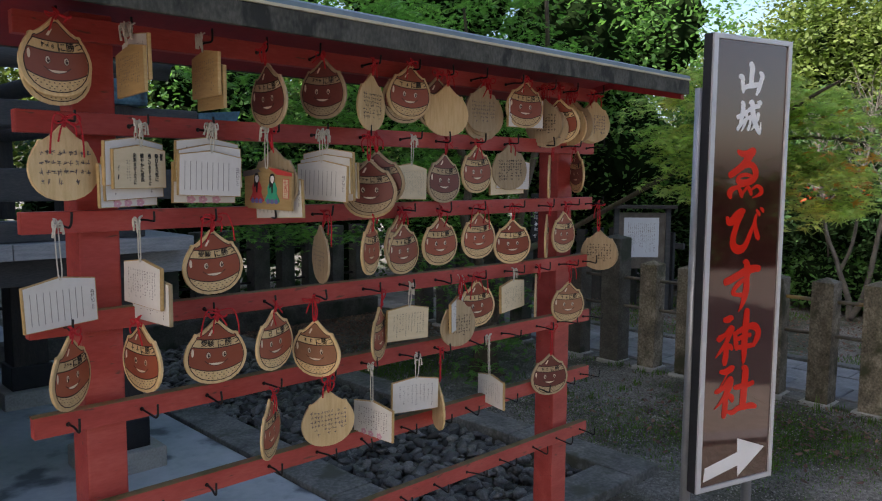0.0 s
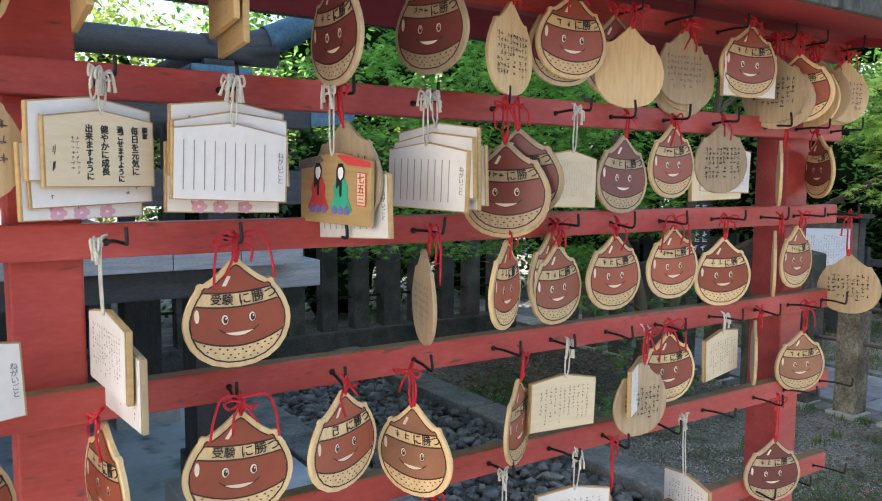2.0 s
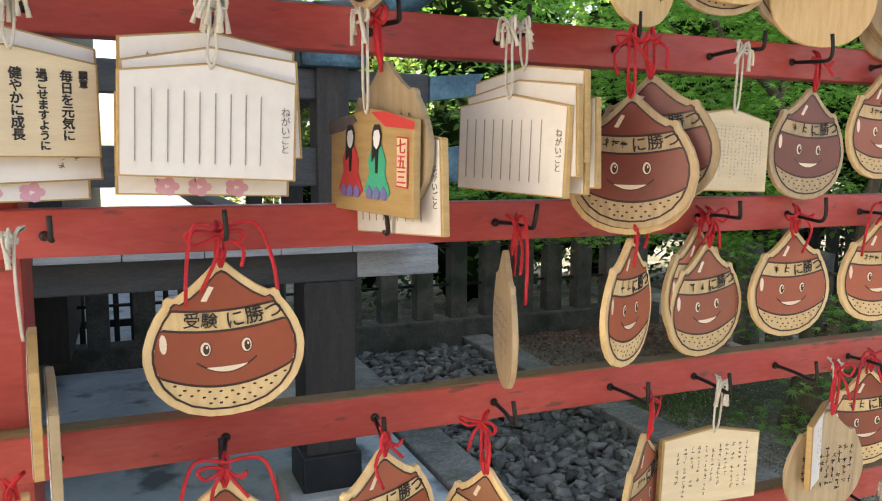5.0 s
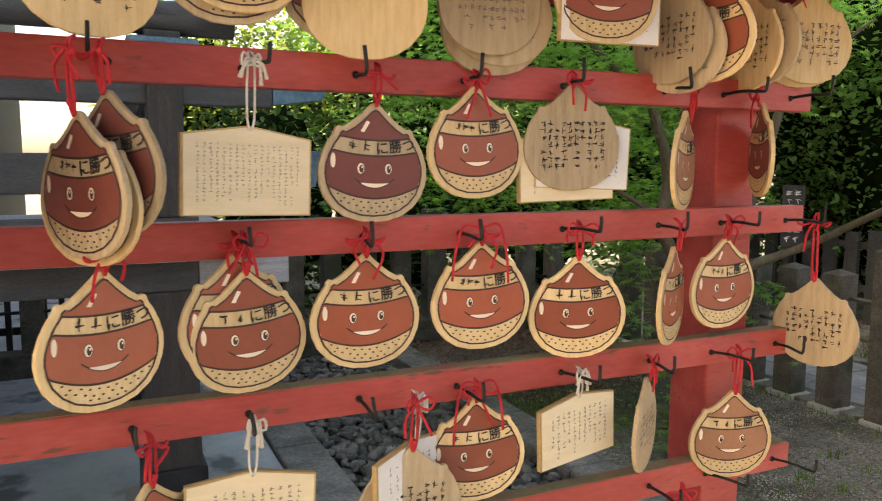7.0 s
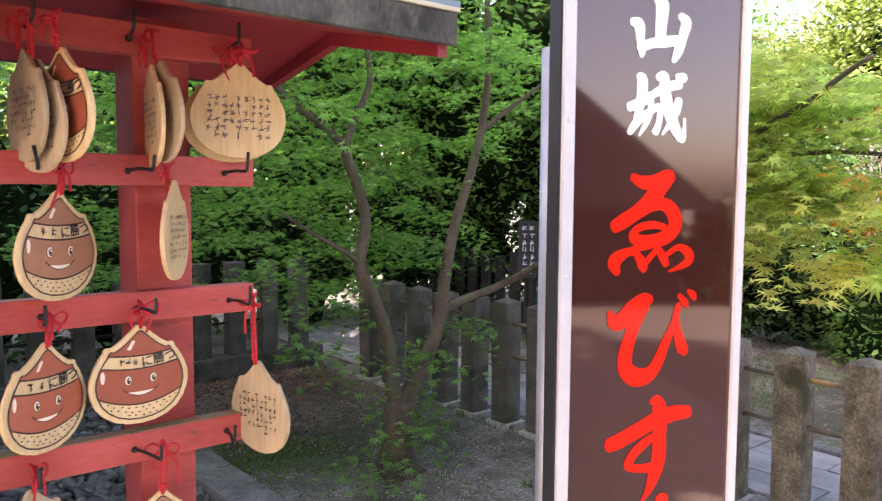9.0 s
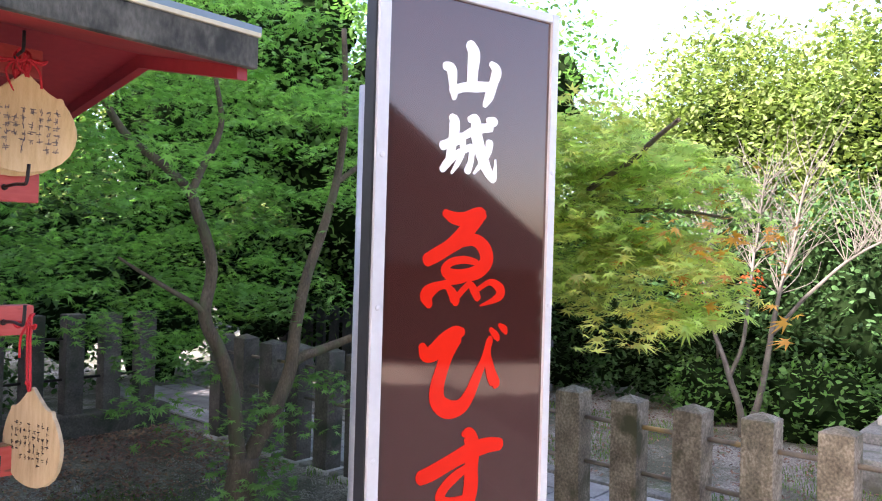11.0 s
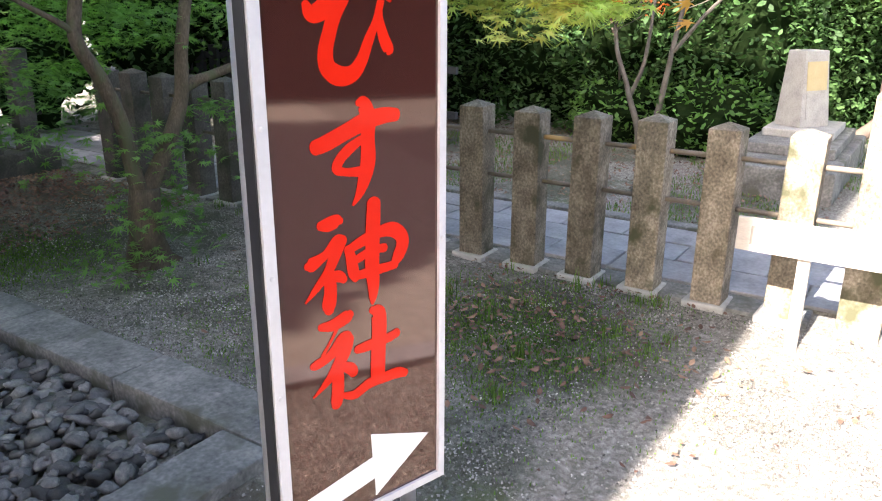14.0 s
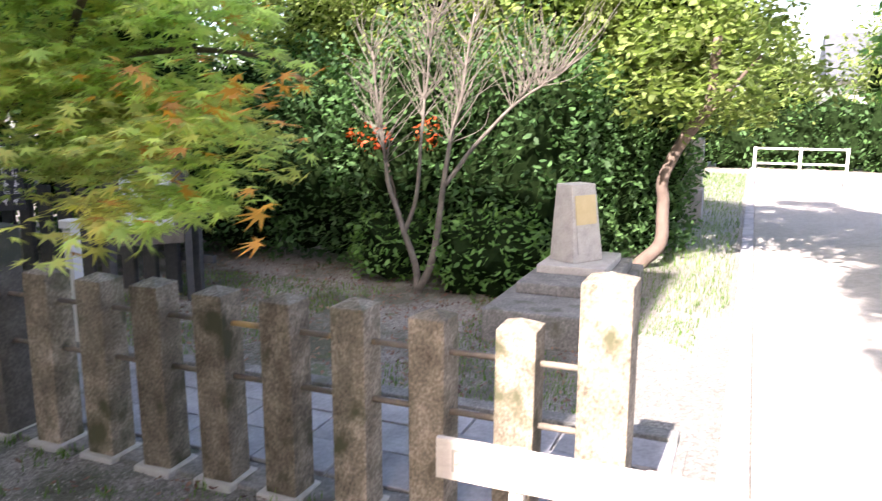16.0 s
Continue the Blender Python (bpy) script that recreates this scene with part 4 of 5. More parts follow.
row(3, [("C", 0.490, 1.562, 1.320, -44), ("C", 0.634, 1.580, 1.323, 81), ("C", 0.801, 1.564, 1.314, 5, True), ("C", 0.958, 1.576, 1.315, -23),
        ("P", 1.079, 1.584, 1.274, 70), ("C", 1.295, 1.589, 1.281, -35), ("T", 1.407, 1.598, 1.272, 2), ("G", 1.609, 1.595, 1.270, 0),
        ("W", 1.619, 1.609, 1.274, -28), ("C", 1.715, 1.623, 1.312, 6, True), ("T", 1.881, 1.619, 1.299, -11), ("G", 2.019, 1.630, 1.304, -38)])
row(3, [("P", 2.192, 1.622, 1.263, 15)])
row(4, [("C", 0.934, 1.560, 1.104, -42), ("B", 1.108, 1.572, 1.088, 12), ("F", 1.267, 1.587, 1.023, 85), ("W", 1.429, 1.591, 1.061, 14),
        ("B", 1.528, 1.600, 1.030, -62), ("W", 1.776, 1.618, 1.000, 105), ("D", 2.072, 1.606, 1.023, 21)])

# ---- the standing sign ----
SA = math.atan2(-0.135, 0.47)
sign = thing("shrine_sign", "tall glossy brown sign with white and red characters and an arrow", "sign", at=Matrix.Translation((2.908, 1.476, 0)) @ Matrix.Rotation(SA, 4, "Z"))
SW, SZ0, SZ1 = 0.463, 0.305, 2.21
part("panel", boxed(0.026, SW - 0.02, 0.002, 0.03, SZ0 + 0.02, SZ1 - 0.02), SIGN_BROWN, sign)
for a, b, c, d in ((0, 0.026, SZ0, SZ1), (SW - 0.02, SW, SZ0, SZ1), (0.0262, SW - 0.0202, SZ0, SZ0 + 0.02), (0.0262, SW - 0.0202, SZ1 - 0.02, SZ1)):
    part("frame_bar", boxed(a, b, -0.006, 0.004, c, d, 0.002), ALU, sign)
part("side_strip", boxed(-0.003, SW + 0.001, 0.0045, 0.045, SZ0, SZ1, 0.002), DARK_EDGE, sign, "dark sign edge")
for z in (0.42, 0.69, 0.955, 1.25, 1.55, 1.85):
    for x in (0.013, SW - 0.01):
        bm = bmesh.new()
        bmesh.ops.create_uvsphere(bm, u_segments=10, v_segments=6, radius=0.006)
        for v in bm.verts:
            v.co = Vector((x + v.co.x, -0.0065 + v.co.y * 0.4, z + v.co.z))
        part("rivet", bm, ALU, sign)
for x in (0.03, SW - 0.05):
    part("pole", tube(bmesh.new(), [(x, 0.085, -0.2), (x, 0.085, 2.0)], 0.022, 14), POLE, sign)


def stroke(bm, *pts):
    """One brush stroke: a ribbon along a smooth line, each point in millimetres with its width, with rounded ends."""
    p = spline([(x / 1000, w / 2000, z / 1000) for x, z, w in pts], 6)
    prev = None
    n = len(p)
    for i, q in enumerate(p):
        d = p[min(i + 1, n - 1)] - p[max(i - 1, 0)]
        d = Vector((d.x, 0, d.z)).normalized()
        c, r, y = Vector((q.x, 0, q.z)), max(q.y, 0.0012), -0.0006 - i * 2e-6
        side = Vector((-d.z, 0, d.x))
        cur = [bm.verts.new(c + side * r + Vector((0, y, 0))), bm.verts.new(c - side * r + Vector((0, y, 0)))]
        if prev:
            bm.faces.new((prev[0], prev[1], cur[1], cur[0]))
        if i in (0, n - 1):
            e = -1 if i == 0 else 1
            fan = [bm.verts.new(c + r * (math.cos(a) * side + e * 0.8 * math.sin(a) * d) + Vector((0, y, 0))) for a in (math.pi * k / 8 for k in range(1, 8))]
            bm.faces.new([cur[0]] + fan + [cur[1]])
        prev = cur
    return bm


def character(x, z, m, *strokes):
    whole = None
    for k, st in enumerate(strokes):
        bm = stroke(bmesh.new(), *st)
        for f in bm.faces:
            f.normal_update()
            if f.normal.y > 0:
                f.normal_flip()
        r = bmesh.ops.extrude_face_region(bm, geom=list(bm.faces))
        for v in r["geom"]:
            if isinstance(v, bmesh.types.BMVert):
                v.co.y -= 0.0006
        if whole is None:
            whole = part("character", bm, m, sign, at=pose(x, 0.0018, z))
        else:
            part("brush_stroke", bm, m, whole, at=pose(0, -0.00006 * k, 0))


character(0.15, 1.97, SIGN_WHITE,  # 山
          ((72, 131, 26), (81, 115, 32), (79, 80, 28), (78, 45, 26)),
          ((10, 78, 18), (25, 73, 26), (29, 46, 20), (33, 24, 18), (33, 15, 12)),
          ((29, 29, 20), (56, 40, 20), (91, 46, 23), (121, 51, 20)),
          ((128, 100, 15), (142, 88, 26), (135, 62, 23), (124, 31, 23), (113, 10, 12)))
character(0.15, 1.81, SIGN_WHITE,  # 城
          ((30, 134, 18), (36, 126, 26), (36, 103, 25), (31, 74, 22), (24, 50, 15)),
          ((8, 73, 20), (25, 80, 20), (50, 92, 23), (65, 101, 12)),
          ((9, 24, 15), (26, 44, 19), (51, 65, 12)),
          ((75, 135, 15), (90, 136, 23), (93, 106, 29), (104, 71, 29), (121, 36, 26), (141, 12, 15), (145, 37, 9), (145, 55, 6)),
          ((58, 92, 15), (59, 69, 15), (48, 42, 13), (32, 18, 6)),
          ((57, 96, 15), (93, 115, 20), (130, 124, 20)),
          ((65, 69, 13), (81, 76, 15), (80, 47, 15), (72, 26, 18)),
          ((128, 90, 20), (124, 69, 18), (106, 42, 13), (89, 22, 6)),
          ((122, 139, 12), (139, 138, 19), (140, 132, 12)))
character(0.12, 1.54, SIGN_RED,  # ゑ
          ((50, 204, 17), (71, 195, 26), (101, 194, 31), (137, 206, 31), (147, 201, 20)),
          ((137, 197, 26), (108, 172, 37), (87, 151, 37), (60, 133, 31), (33, 118, 31), (9, 106, 28)),
          ((60, 131, 17), (101, 147, 23), (132, 149, 28), (155, 129, 34), (158, 104, 34), (136, 83, 31), (101, 75, 28), (70, 75, 28), (52, 86, 20), (67, 102, 17), (101, 108, 17), (132, 103, 14)),
          ((147, 92, 14), (101, 67, 14), (53, 58, 14), (19, 44, 28), (9, 31, 31), (16, 14, 17)),
          ((17, 40, 11), (53, 52, 11), (70, 41, 20), (80, 23, 23), (82, 16, 14)),
          ((87, 32, 14), (115, 56, 14), (129, 42, 20), (138, 27, 17)),
          ((141, 47, 11), (170, 61, 14), (195, 49, 23), (198, 34, 23), (180, 22, 14), (146, 11, 4)))
character(0.11, 1.33, SIGN_RED,  # び
          ((12, 140, 17), (22, 123, 31), (41, 126, 37), (68, 145, 43), (96, 162, 37), (110, 166, 20)),
          ((96, 152, 28), (75, 122, 31), (61, 87, 31), (51, 53, 34), (54, 24, 37), (78, 6, 40), (110, 8, 34), (133, 31, 28), (153, 72, 23), (171, 107, 17), (183, 143, 17), (185, 151, 11)),
          ((183, 143, 11), (180, 113, 17), (189, 76, 26), (201, 51, 26), (201, 44, 11)),
          ((186, 169, 11), (201, 154, 17), (206, 146, 9)),
          ((209, 178, 9), (222, 169, 17), (227, 160, 9)))
character(0.12, 1.06, SIGN_RED,  # す
          ((8, 141, 31), (36, 148, 34), (85, 166, 34), (128, 181, 37), (173, 189, 34), (207, 188, 28)),
          ((112, 220, 14), (125, 218, 31), (136, 190, 37), (134, 147, 34), (134, 104, 37), (125, 68, 34), (110, 33, 20), (93, 11, 6)),
          ((119, 146, 17), (92, 132, 23), (67, 113, 23), (56, 93, 23), (76, 83, 17), (116, 79, 23)))
character(0.08, 0.83, SIGN_RED,  # 神
          ((51, 210, 20), (70, 210, 31), (91, 214, 28), (101, 212, 14)),
          ((16, 130, 17), (27, 132, 31), (60, 146, 20), (92, 169, 31), (106, 170, 14)),
          ((102, 171, 26), (84, 141, 28), (65, 108, 23), (36, 78, 17), (8, 52, 4)),
          ((68, 95, 28), (69, 63, 31), (64, 33, 34), (64, 20, 23)),
          ((64, 98, 20), (91, 92, 26), (104, 81, 17)),
          ((116, 148, 20), (123, 125, 26), (128, 93, 28), (133, 76, 17)),
          ((122, 147, 20), (157, 159, 26), (194, 169, 26), (232, 169, 34), (257, 150, 34), (260, 127, 34), (248, 104, 31), (237, 90, 20)),
          ((142, 121, 20), (178, 132, 20), (211, 131, 20)),
          ((136, 83, 20), (177, 84, 23), (240, 86, 20)),
          ((185, 237, 34), (182, 194, 37), (179, 145, 37), (177, 94, 37), (179, 54, 31), (177, 22, 20), (175, 7, 6)))
character(0.09, 0.61, SIGN_RED,  # 社
          ((31, 208, 17), (62, 205, 28), (97, 215, 31), (106, 219, 20)),
          ((72, 196, 9), (52, 166, 7), (33, 142, 9)),
          ((7, 124, 17), (18, 125, 23), (51, 136, 23), (88, 164, 37), (102, 160, 23)),
          ((102, 160, 23), (89, 137, 34), (63, 98, 28), (37, 73, 17), (5, 50, 4)),
          ((68, 103, 28), (68, 61, 31), (63, 21, 31), (60, 11, 23)),
          ((79, 102, 20), (102, 89, 28), (110, 75, 23)),
          ((121, 129, 20), (153, 130, 26), (200, 132, 23), (231, 138, 23)),
          ((163, 213, 17), (180, 202, 37), (182, 163, 40), (178, 108, 40), (175, 52, 40)),
          ((81, 29, 14), (111, 21, 23), (150, 35, 26), (189, 36, 26), (229, 36, 28), (254, 28, 20)))
az = 0.425
part("arrow", plate(bmesh.new(), [(0.045, az - 0.078), (0.052, az - 0.018), (0.245, az + 0.022), (0.242, az + 0.085), (0.415, az + 0.022), (0.252, az - 0.088), (0.25, az - 0.038)], 0.0008, 0.0019), SIGN_WHITE, sign, "white arrow")

# ---- the hall with its raised veranda ----
hall = thing("shrine_hall", "raised dark timber hall with a railed veranda on stone bases", "building", kind="structure")


def rod(name, p, q, r, m, parent, label="", sides=12):
    return part(name, tube(bmesh.new(), [p, q], r, sides), m, parent, label)


for x, y in ((1.535, 4.2), (1.535, 5.85), (1.535, 7.9), (-0.6, 4.2), (-2.8, 4.2), (-0.6, 5.85), (-2.8, 5.85)):
    part("post", boxed(x - 0.115, x + 0.115, y - 0.115, y + 0.115, 0.16, 1.08, 0.012), TIMBER, hall)
    part("shoe", boxed(x - 0.135, x + 0.135, y - 0.135, y + 0.135, 0.13, 0.30, 0.01), SHOE, hall, "black metal post shoe")
    part("base_stone", boxed(x - 0.2, x + 0.2, y - 0.2, y + 0.2, -0.05, 0.135, 0.012), STONE_PALE, hall)
part("floor_beam", boxed(-9, 1.66, 4.09, 4.31, 1.08, 1.22, 0.008), TIMBER_BEAM, hall)
part("floor_beam", boxed(1.44, 1.66, 4.312, 14, 1.08, 1.22, 0.008), TIMBER_BEAM, hall)
part("beam_end", boxed(1.662, 2.05, 4.09, 4.31, 1.09, 1.22, 0.008), BOARDS_PALE, hall, "pale weathered beam end")
for k in range(26):
    x = 1.9 - k * 0.3
    part("floor_board", boxed(x - 0.297, x, 3.95, 6.0, 1.222, 1.30, 0.006), BOARDS_PALE, hall)
part("edge_beam", boxed(-9, 1.66, 4.02, 4.14, 1.302, 1.40, 0.006), TIMBER_BEAM, hall)
part("middle_rail", boxed(-9, 2.02, 4.03, 4.13, 1.50, 1.66, 0.008), TIMBER_BEAM, hall)
part("upper_rail", boxed(-9, 1.98, 4.03, 4.13, 1.86, 1.985, 0.008), TIMBER_BEAM, hall)
part("rail_post", boxed(1.47, 1.61, 4.01, 4.15, 1.402, 2.15, 0.008), TIMBER, hall)
part("bracket", boxed(1.40, 1.68, 3.97, 4.19, 1.988, 2.12, 0.02), VERDIGRIS, hall, "dark copper bracket")
bm = tube(bmesh.new(), spline([(-9, 4.08, 2.2), (0.9, 4.08, 2.2), (1.5, 4.08, 2.21), (1.75, 4.08, 2.25), (1.93, 4.08, 2.33)], 5), 0.062, 14)
part("round_handrail", bm, TIMBER_BEAM, hall)
part("end_cap", tube(bmesh.new(), spline([(1.78, 4.08, 2.262), (1.9, 4.08, 2.315), (2.03, 4.08, 2.40)], 4), [0.068] * 8 + [0.062], 16), VERDIGRIS, hall, "blue-green copper end cap")
bm = plate(bmesh.new(), [(1.98, 1.87), (2.20, 1.90), (2.24, 2.0), (1.98, 1.975)], 4.025, 4.135)
part("beam_cap", bm, VERDIGRIS, hall, "dark copper beam cap")
bm = plate(bmesh.new(), [(2.02, 1.50), (2.16, 1.52), (2.2, 1.68), (2.02, 1.66)], 4.025, 4.135)
part("beam_cap", bm, VERDIGRIS, hall)
for k in range(7):
    y = 4.9 + k * 1.3
    part("rail_post", boxed(1.49, 1.59, y - 0.05, y + 0.05, 1.30, 2.15, 0.006), TIMBER, hall)
for z, r in ((2.2, 0.062), (1.9, 0.045), (1.58, 0.045)):
    rod("side_handrail", (1.54, 4.2, z), (1.54, 14, z), r, TIMBER_BEAM, hall)
# the body of the hall, set back, and its stone plinth
part("wall", boxed(-9, 0.35, 6.2, 14, 0.3, 5.0), TIMBER, hall)
part("plinth", boxed(-9, 0.15, 6.0, 14, -0.1, 1.05, 0.02), KERB, hall)
for k in range(16):
    x = 0.0 - k * 0.55
    part("wall_post", boxed(x - 0.06, x + 0.06, 6.12, 6.2, 1.3, 4.2, 0.006), TIMBER, hall)
for k in range(9):
    x = 0.35 + k * 0.13
    part("lattice_bar", boxed(x - 0.022, x + 0.022, 7.6, 7.64, 0.02, 1.05, 0.003), TIMBER, hall)
part("lattice_rail", boxed(0.25, 1.45, 7.64, 7.68, 0.22, 0.28), TIMBER, hall)
part("lattice_rail", boxed(0.25, 1.45, 7.64, 7.68, 0.82, 0.88), TIMBER, hall)
bm = plate(bmesh.new(), [(-10, 4.4), (0.8, 4.4), (1.0, 4.55), (-1.5, 6.6), (-10, 6.6)], 5.2, 15)
part("roof", bm, ROOF_TILE, hall)

# an added wall, out of view, shades the rack; another stands behind the walker
side = thing("shade_wall", "unseen pale wall added to keep the sun off the rack", "building", kind="structure")
# pale plaster, to bounce some light back into the shade
part("wall", boxed(-2.2, -2.0, 1.32, 4.2, 0, 10.6), PLASTER, side)
part("wall", boxed(-14, -2.22, 4.0, 8.3, 0, 10.6), PLASTER, side)
part("roof", plate(bmesh.new(), [(-2.25, 10.6), (-1.97, 10.6), (-1.97, 10.7), (-2.25, 10.8)], 1.315, 8.3), ROOF_TILE, side)
# added out of view: its dark wall and roof slope show only in the sign
rear = thing("mirrored_hall", "unseen tile-roofed hall mirrored in the sign", "building", kind="structure")
part("wall", boxed(-6, 7.9, -11, -8.6, 0, 2.0), TIMBER, rear)
part("roof", plate(bmesh.new(), [(-7, 1.9), (8.2, 1.45), (8.1, 1.6), (5.0, 4.0), (1.5, 6.4), (-4, 6.4)], -12, -8), ROOF_TILE, rear)

# ---- monument, notice board, small posts ----
mon = thing("stone_monument", "grey stone monument with an ochre plate on a stepped base", "monument", at=pose(0, -0.09, 0))
part("base", boxed(8.2, 10.3, 1.12, 2.02, -0.05, 0.24, 0.02), KERB, mon)
part("step", boxed(8.75, 10.1, 1.2, 1.92, 0.24, 0.33, 0.015), KERB, mon)
part("plinth", boxed(9.15, 9.95, 1.28, 1.86, 0.33, 0.40, 0.012), STONE_PALE, mon)
bm = bmesh.new()
box(bm, -0.17, 0.17, -0.14, 0.14, 0, 0.74, 0.012)
for v in bm.verts:
    k = v.co.z / 0.74
    v.co.x = v.co.x * (1 - 0.22 * k)
    v.co.y = v.co.y * (1 - 0.35 * k) + 0.03 * k
bm.transform(pose(9.5, 1.60, 0.40, 0, 0, -33) @ Matrix.Diagonal((1.05, 1.05, 0.89, 1)))
part("slab", bm, STONE_PALE, mon)
for za, zb in ((0.36, 0.64), (0.08, 0.33)):
    bm = boxed(-0.115, 0.115, -0.006, 0.0, za, zb, 0.002)
    bm.transform(pose(9.5, 1.60, 0.40, 0, 0, -33) @ Matrix.Diagonal((1.05, 1.05, 0.89, 1)) @ Matrix.Translation((0, -0.142, 0)) @ Matrix.Rotation(math.atan2(-0.079, 0.74), 4, "X"))
    part("plate", bm, YELLOW_PLATE if za > 0.3 else STONE_PALE, mon, "ochre inscription plate" if za > 0.3 else "")
board = thing("notice_board", "weathered timber notice board with a white sheet", "notice board", at=pose(8.1, 4.93, 0, 0, 0, -45))
part("leg", boxed(-0.34, -0.28, -0.03, 0.03, -0.1, 1.25, 0.005), TIMBER_BEAM, board)
part("leg", boxed(0.28, 0.34, -0.03, 0.03, -0.1, 1.25, 0.005), TIMBER_BEAM, board)
part("back_board", boxed(-0.28, 0.28, -0.012, 0.02, 0.52, 1.2, 0.004), BARK_PALE, board)
part("sheet", boxed(-0.22, 0.2, -0.02, -0.013, 0.66, 1.14), NOTICE, board, "white printed sheet")
part("writing", mesh_of(writing(-0.18, 0.16, 0.72, 1.08, 14, 22, 3), "writing", INK_GREY), None, board, at=pose(0, -0.0215, 0))
part("cap", boxed(-0.4, 0.4, -0.09, 0.09, 1.25, 1.29, 0.006), TIMBER, board)
tin = thing("utility_post", "short white post with a square cap", "post", at=pose(6.95, 4.55, 0))
part("shaft", boxed(-0.04, 0.04, -0.04, 0.04, -0.05, 0.86, 0.004), PLASTER, tin)
part("cap", boxed(-0.055, 0.055, -0.055, 0.055, 0.86, 0.92, 0.006), PLASTER, tin)
plank = thing("plank_sign", "pale wooden plank sign nailed to two stakes", "sign", at=pose(5.36, 0, 0))
part("board", boxed(-0.012, 0.012, 0.13, 1.105, 0.425, 0.575, 0.003), PLANK, plank)
for y in (0.82, 0.37):
    part("stake", boxed(0.013, 0.055, y - 0.025, y + 0.025, -0.1, 0.56, 0.003), PLANK, plank)
# letters in pale ink: the washed-out look of strong sun is in their colour
for i, ch in enumerate("内苑特別"):
    part("lettering", text_mesh(ch, 0.11, PALE_INK, 0.001), None, plank, at=pose(-0.0135, 1.0 - i * 0.17, 0.5) @ pose(0, 0, 0, 0, 0, -90))
banner = thing("vertical_notice", "narrow dark notice with columns of white characters", "sign", at=pose(8.0, 6.44, -0.1, 0, 0, -48))
part("pole", tube(bmesh.new(), [(0, 0.03, -0.1), (0, 0.03, 1.5)], 0.015, 8), IRON, banner)
part("board", boxed(-0.11, 0.11, -0.01, 0.01, 0.85, 1.5, 0.003), DARK_EDGE, banner)
for cx in (-0.045, 0.04):
    for k in range(7):
        part("mark", mesh_of(writing(-0.035, 0.035, -0.035, 0.035, 1, 1, 9 + k, 1.0, 6), "mark", SIGN_WHITE), None, banner, at=pose(cx, -0.0115, 1.42 - 0.08 * k))

# ---- trees ----


def tree_mesh(limbs, sides=9):
    bm = bmesh.new()
    for pts, r0, r1 in limbs:
        p = spline(pts, 5)
        p = [q + Vector((noise.noise(q * 3) * 0.02, noise.noise(q * 3 + Vector((7, 0, 0))) * 0.02, 0)) for q in p]
        n = len(p) - 1
        tube(bm, p, [r0 + (r1 - r0) * k / n for k in range(n + 1)], sides)
    return smooth(mesh_of(bm, "trunk", BARK))


STAR = [(0.0, 0.0)] + [(r * math.sin(a), r * math.cos(a)) for a, r in ((-2.2, 0.42), (-1.75, 0.2), (-1.15, 0.78), (-0.85, 0.26), (-0.5, 0.92), (-0.25, 0.3), (0, 1.0), (0.25, 0.3), (0.5, 0.92), (0.85, 0.26), (1.15, 0.78), (1.75, 0.2), (2.2, 0.42))]
OVAL = [(0, 0), (-0.26, 0.3), (-0.2, 0.7), (0, 1.0), (0.2, 0.7), (0.26, 0.3)]


def leaves(spots, shape, rs, size, droop=0.5, fold=0.15):
    """One leaf of the given shape at every spot, turned at random and mostly lying flat."""
    vs, fs = [], []
    for p in spots:
        s = size * rs.uniform(0.6, 1.2)
        yaw, tip, roll = rs.uniform(0, 360), rs.gauss(-18, 40 * droop), rs.gauss(0, 32 * droop)
        m = pose(p[0], p[1], p[2], tip, roll, yaw)
        o = len(vs)
        for x, y in shape:
            vs.append(m @ Vector((x * s, y * s, -abs(x) * fold * s)))
        n = len(shape)
        if n > 8:
            fs += [(o, o + k, o + k + 1) for k in range(1, n - 1)]
        else:
            fs.append(tuple(range(o, o + n)))
    return vs, fs


def tiers(rs, n, centre, size, layers, thin=0.05):
    """Spots in flat, overlapping sprays within an ellipsoid, as a maple's."""
    out, sprays = [], []
    for k in range(layers):
        while True:
            q = Vector((rs.uniform(-1, 1), rs.uniform(-1, 1), rs.uniform(-1, 1)))
            if q.length < 1:
                break
        sprays.append((Vector(centre) + Vector((q.x * size[0], q.y * size[1], q.z * size[2])), rs.uniform(0.16, 0.42), rs.uniform(-0.3, 0.3), rs.uniform(-0.3, 0.3)))
    for k in range(n):
        c, r, sx, sy = rs.choice(sprays)
        a, d = rs.uniform(0, 6.283), r * math.sqrt(rs.random())
        x, y = d * math.cos(a), d * math.sin(a)
        out.append((c.x + x, c.y + y, c.z + sx * x + sy * y - 0.25 * d * d / r + rs.gauss(0, thin * 0.5)))
    return out


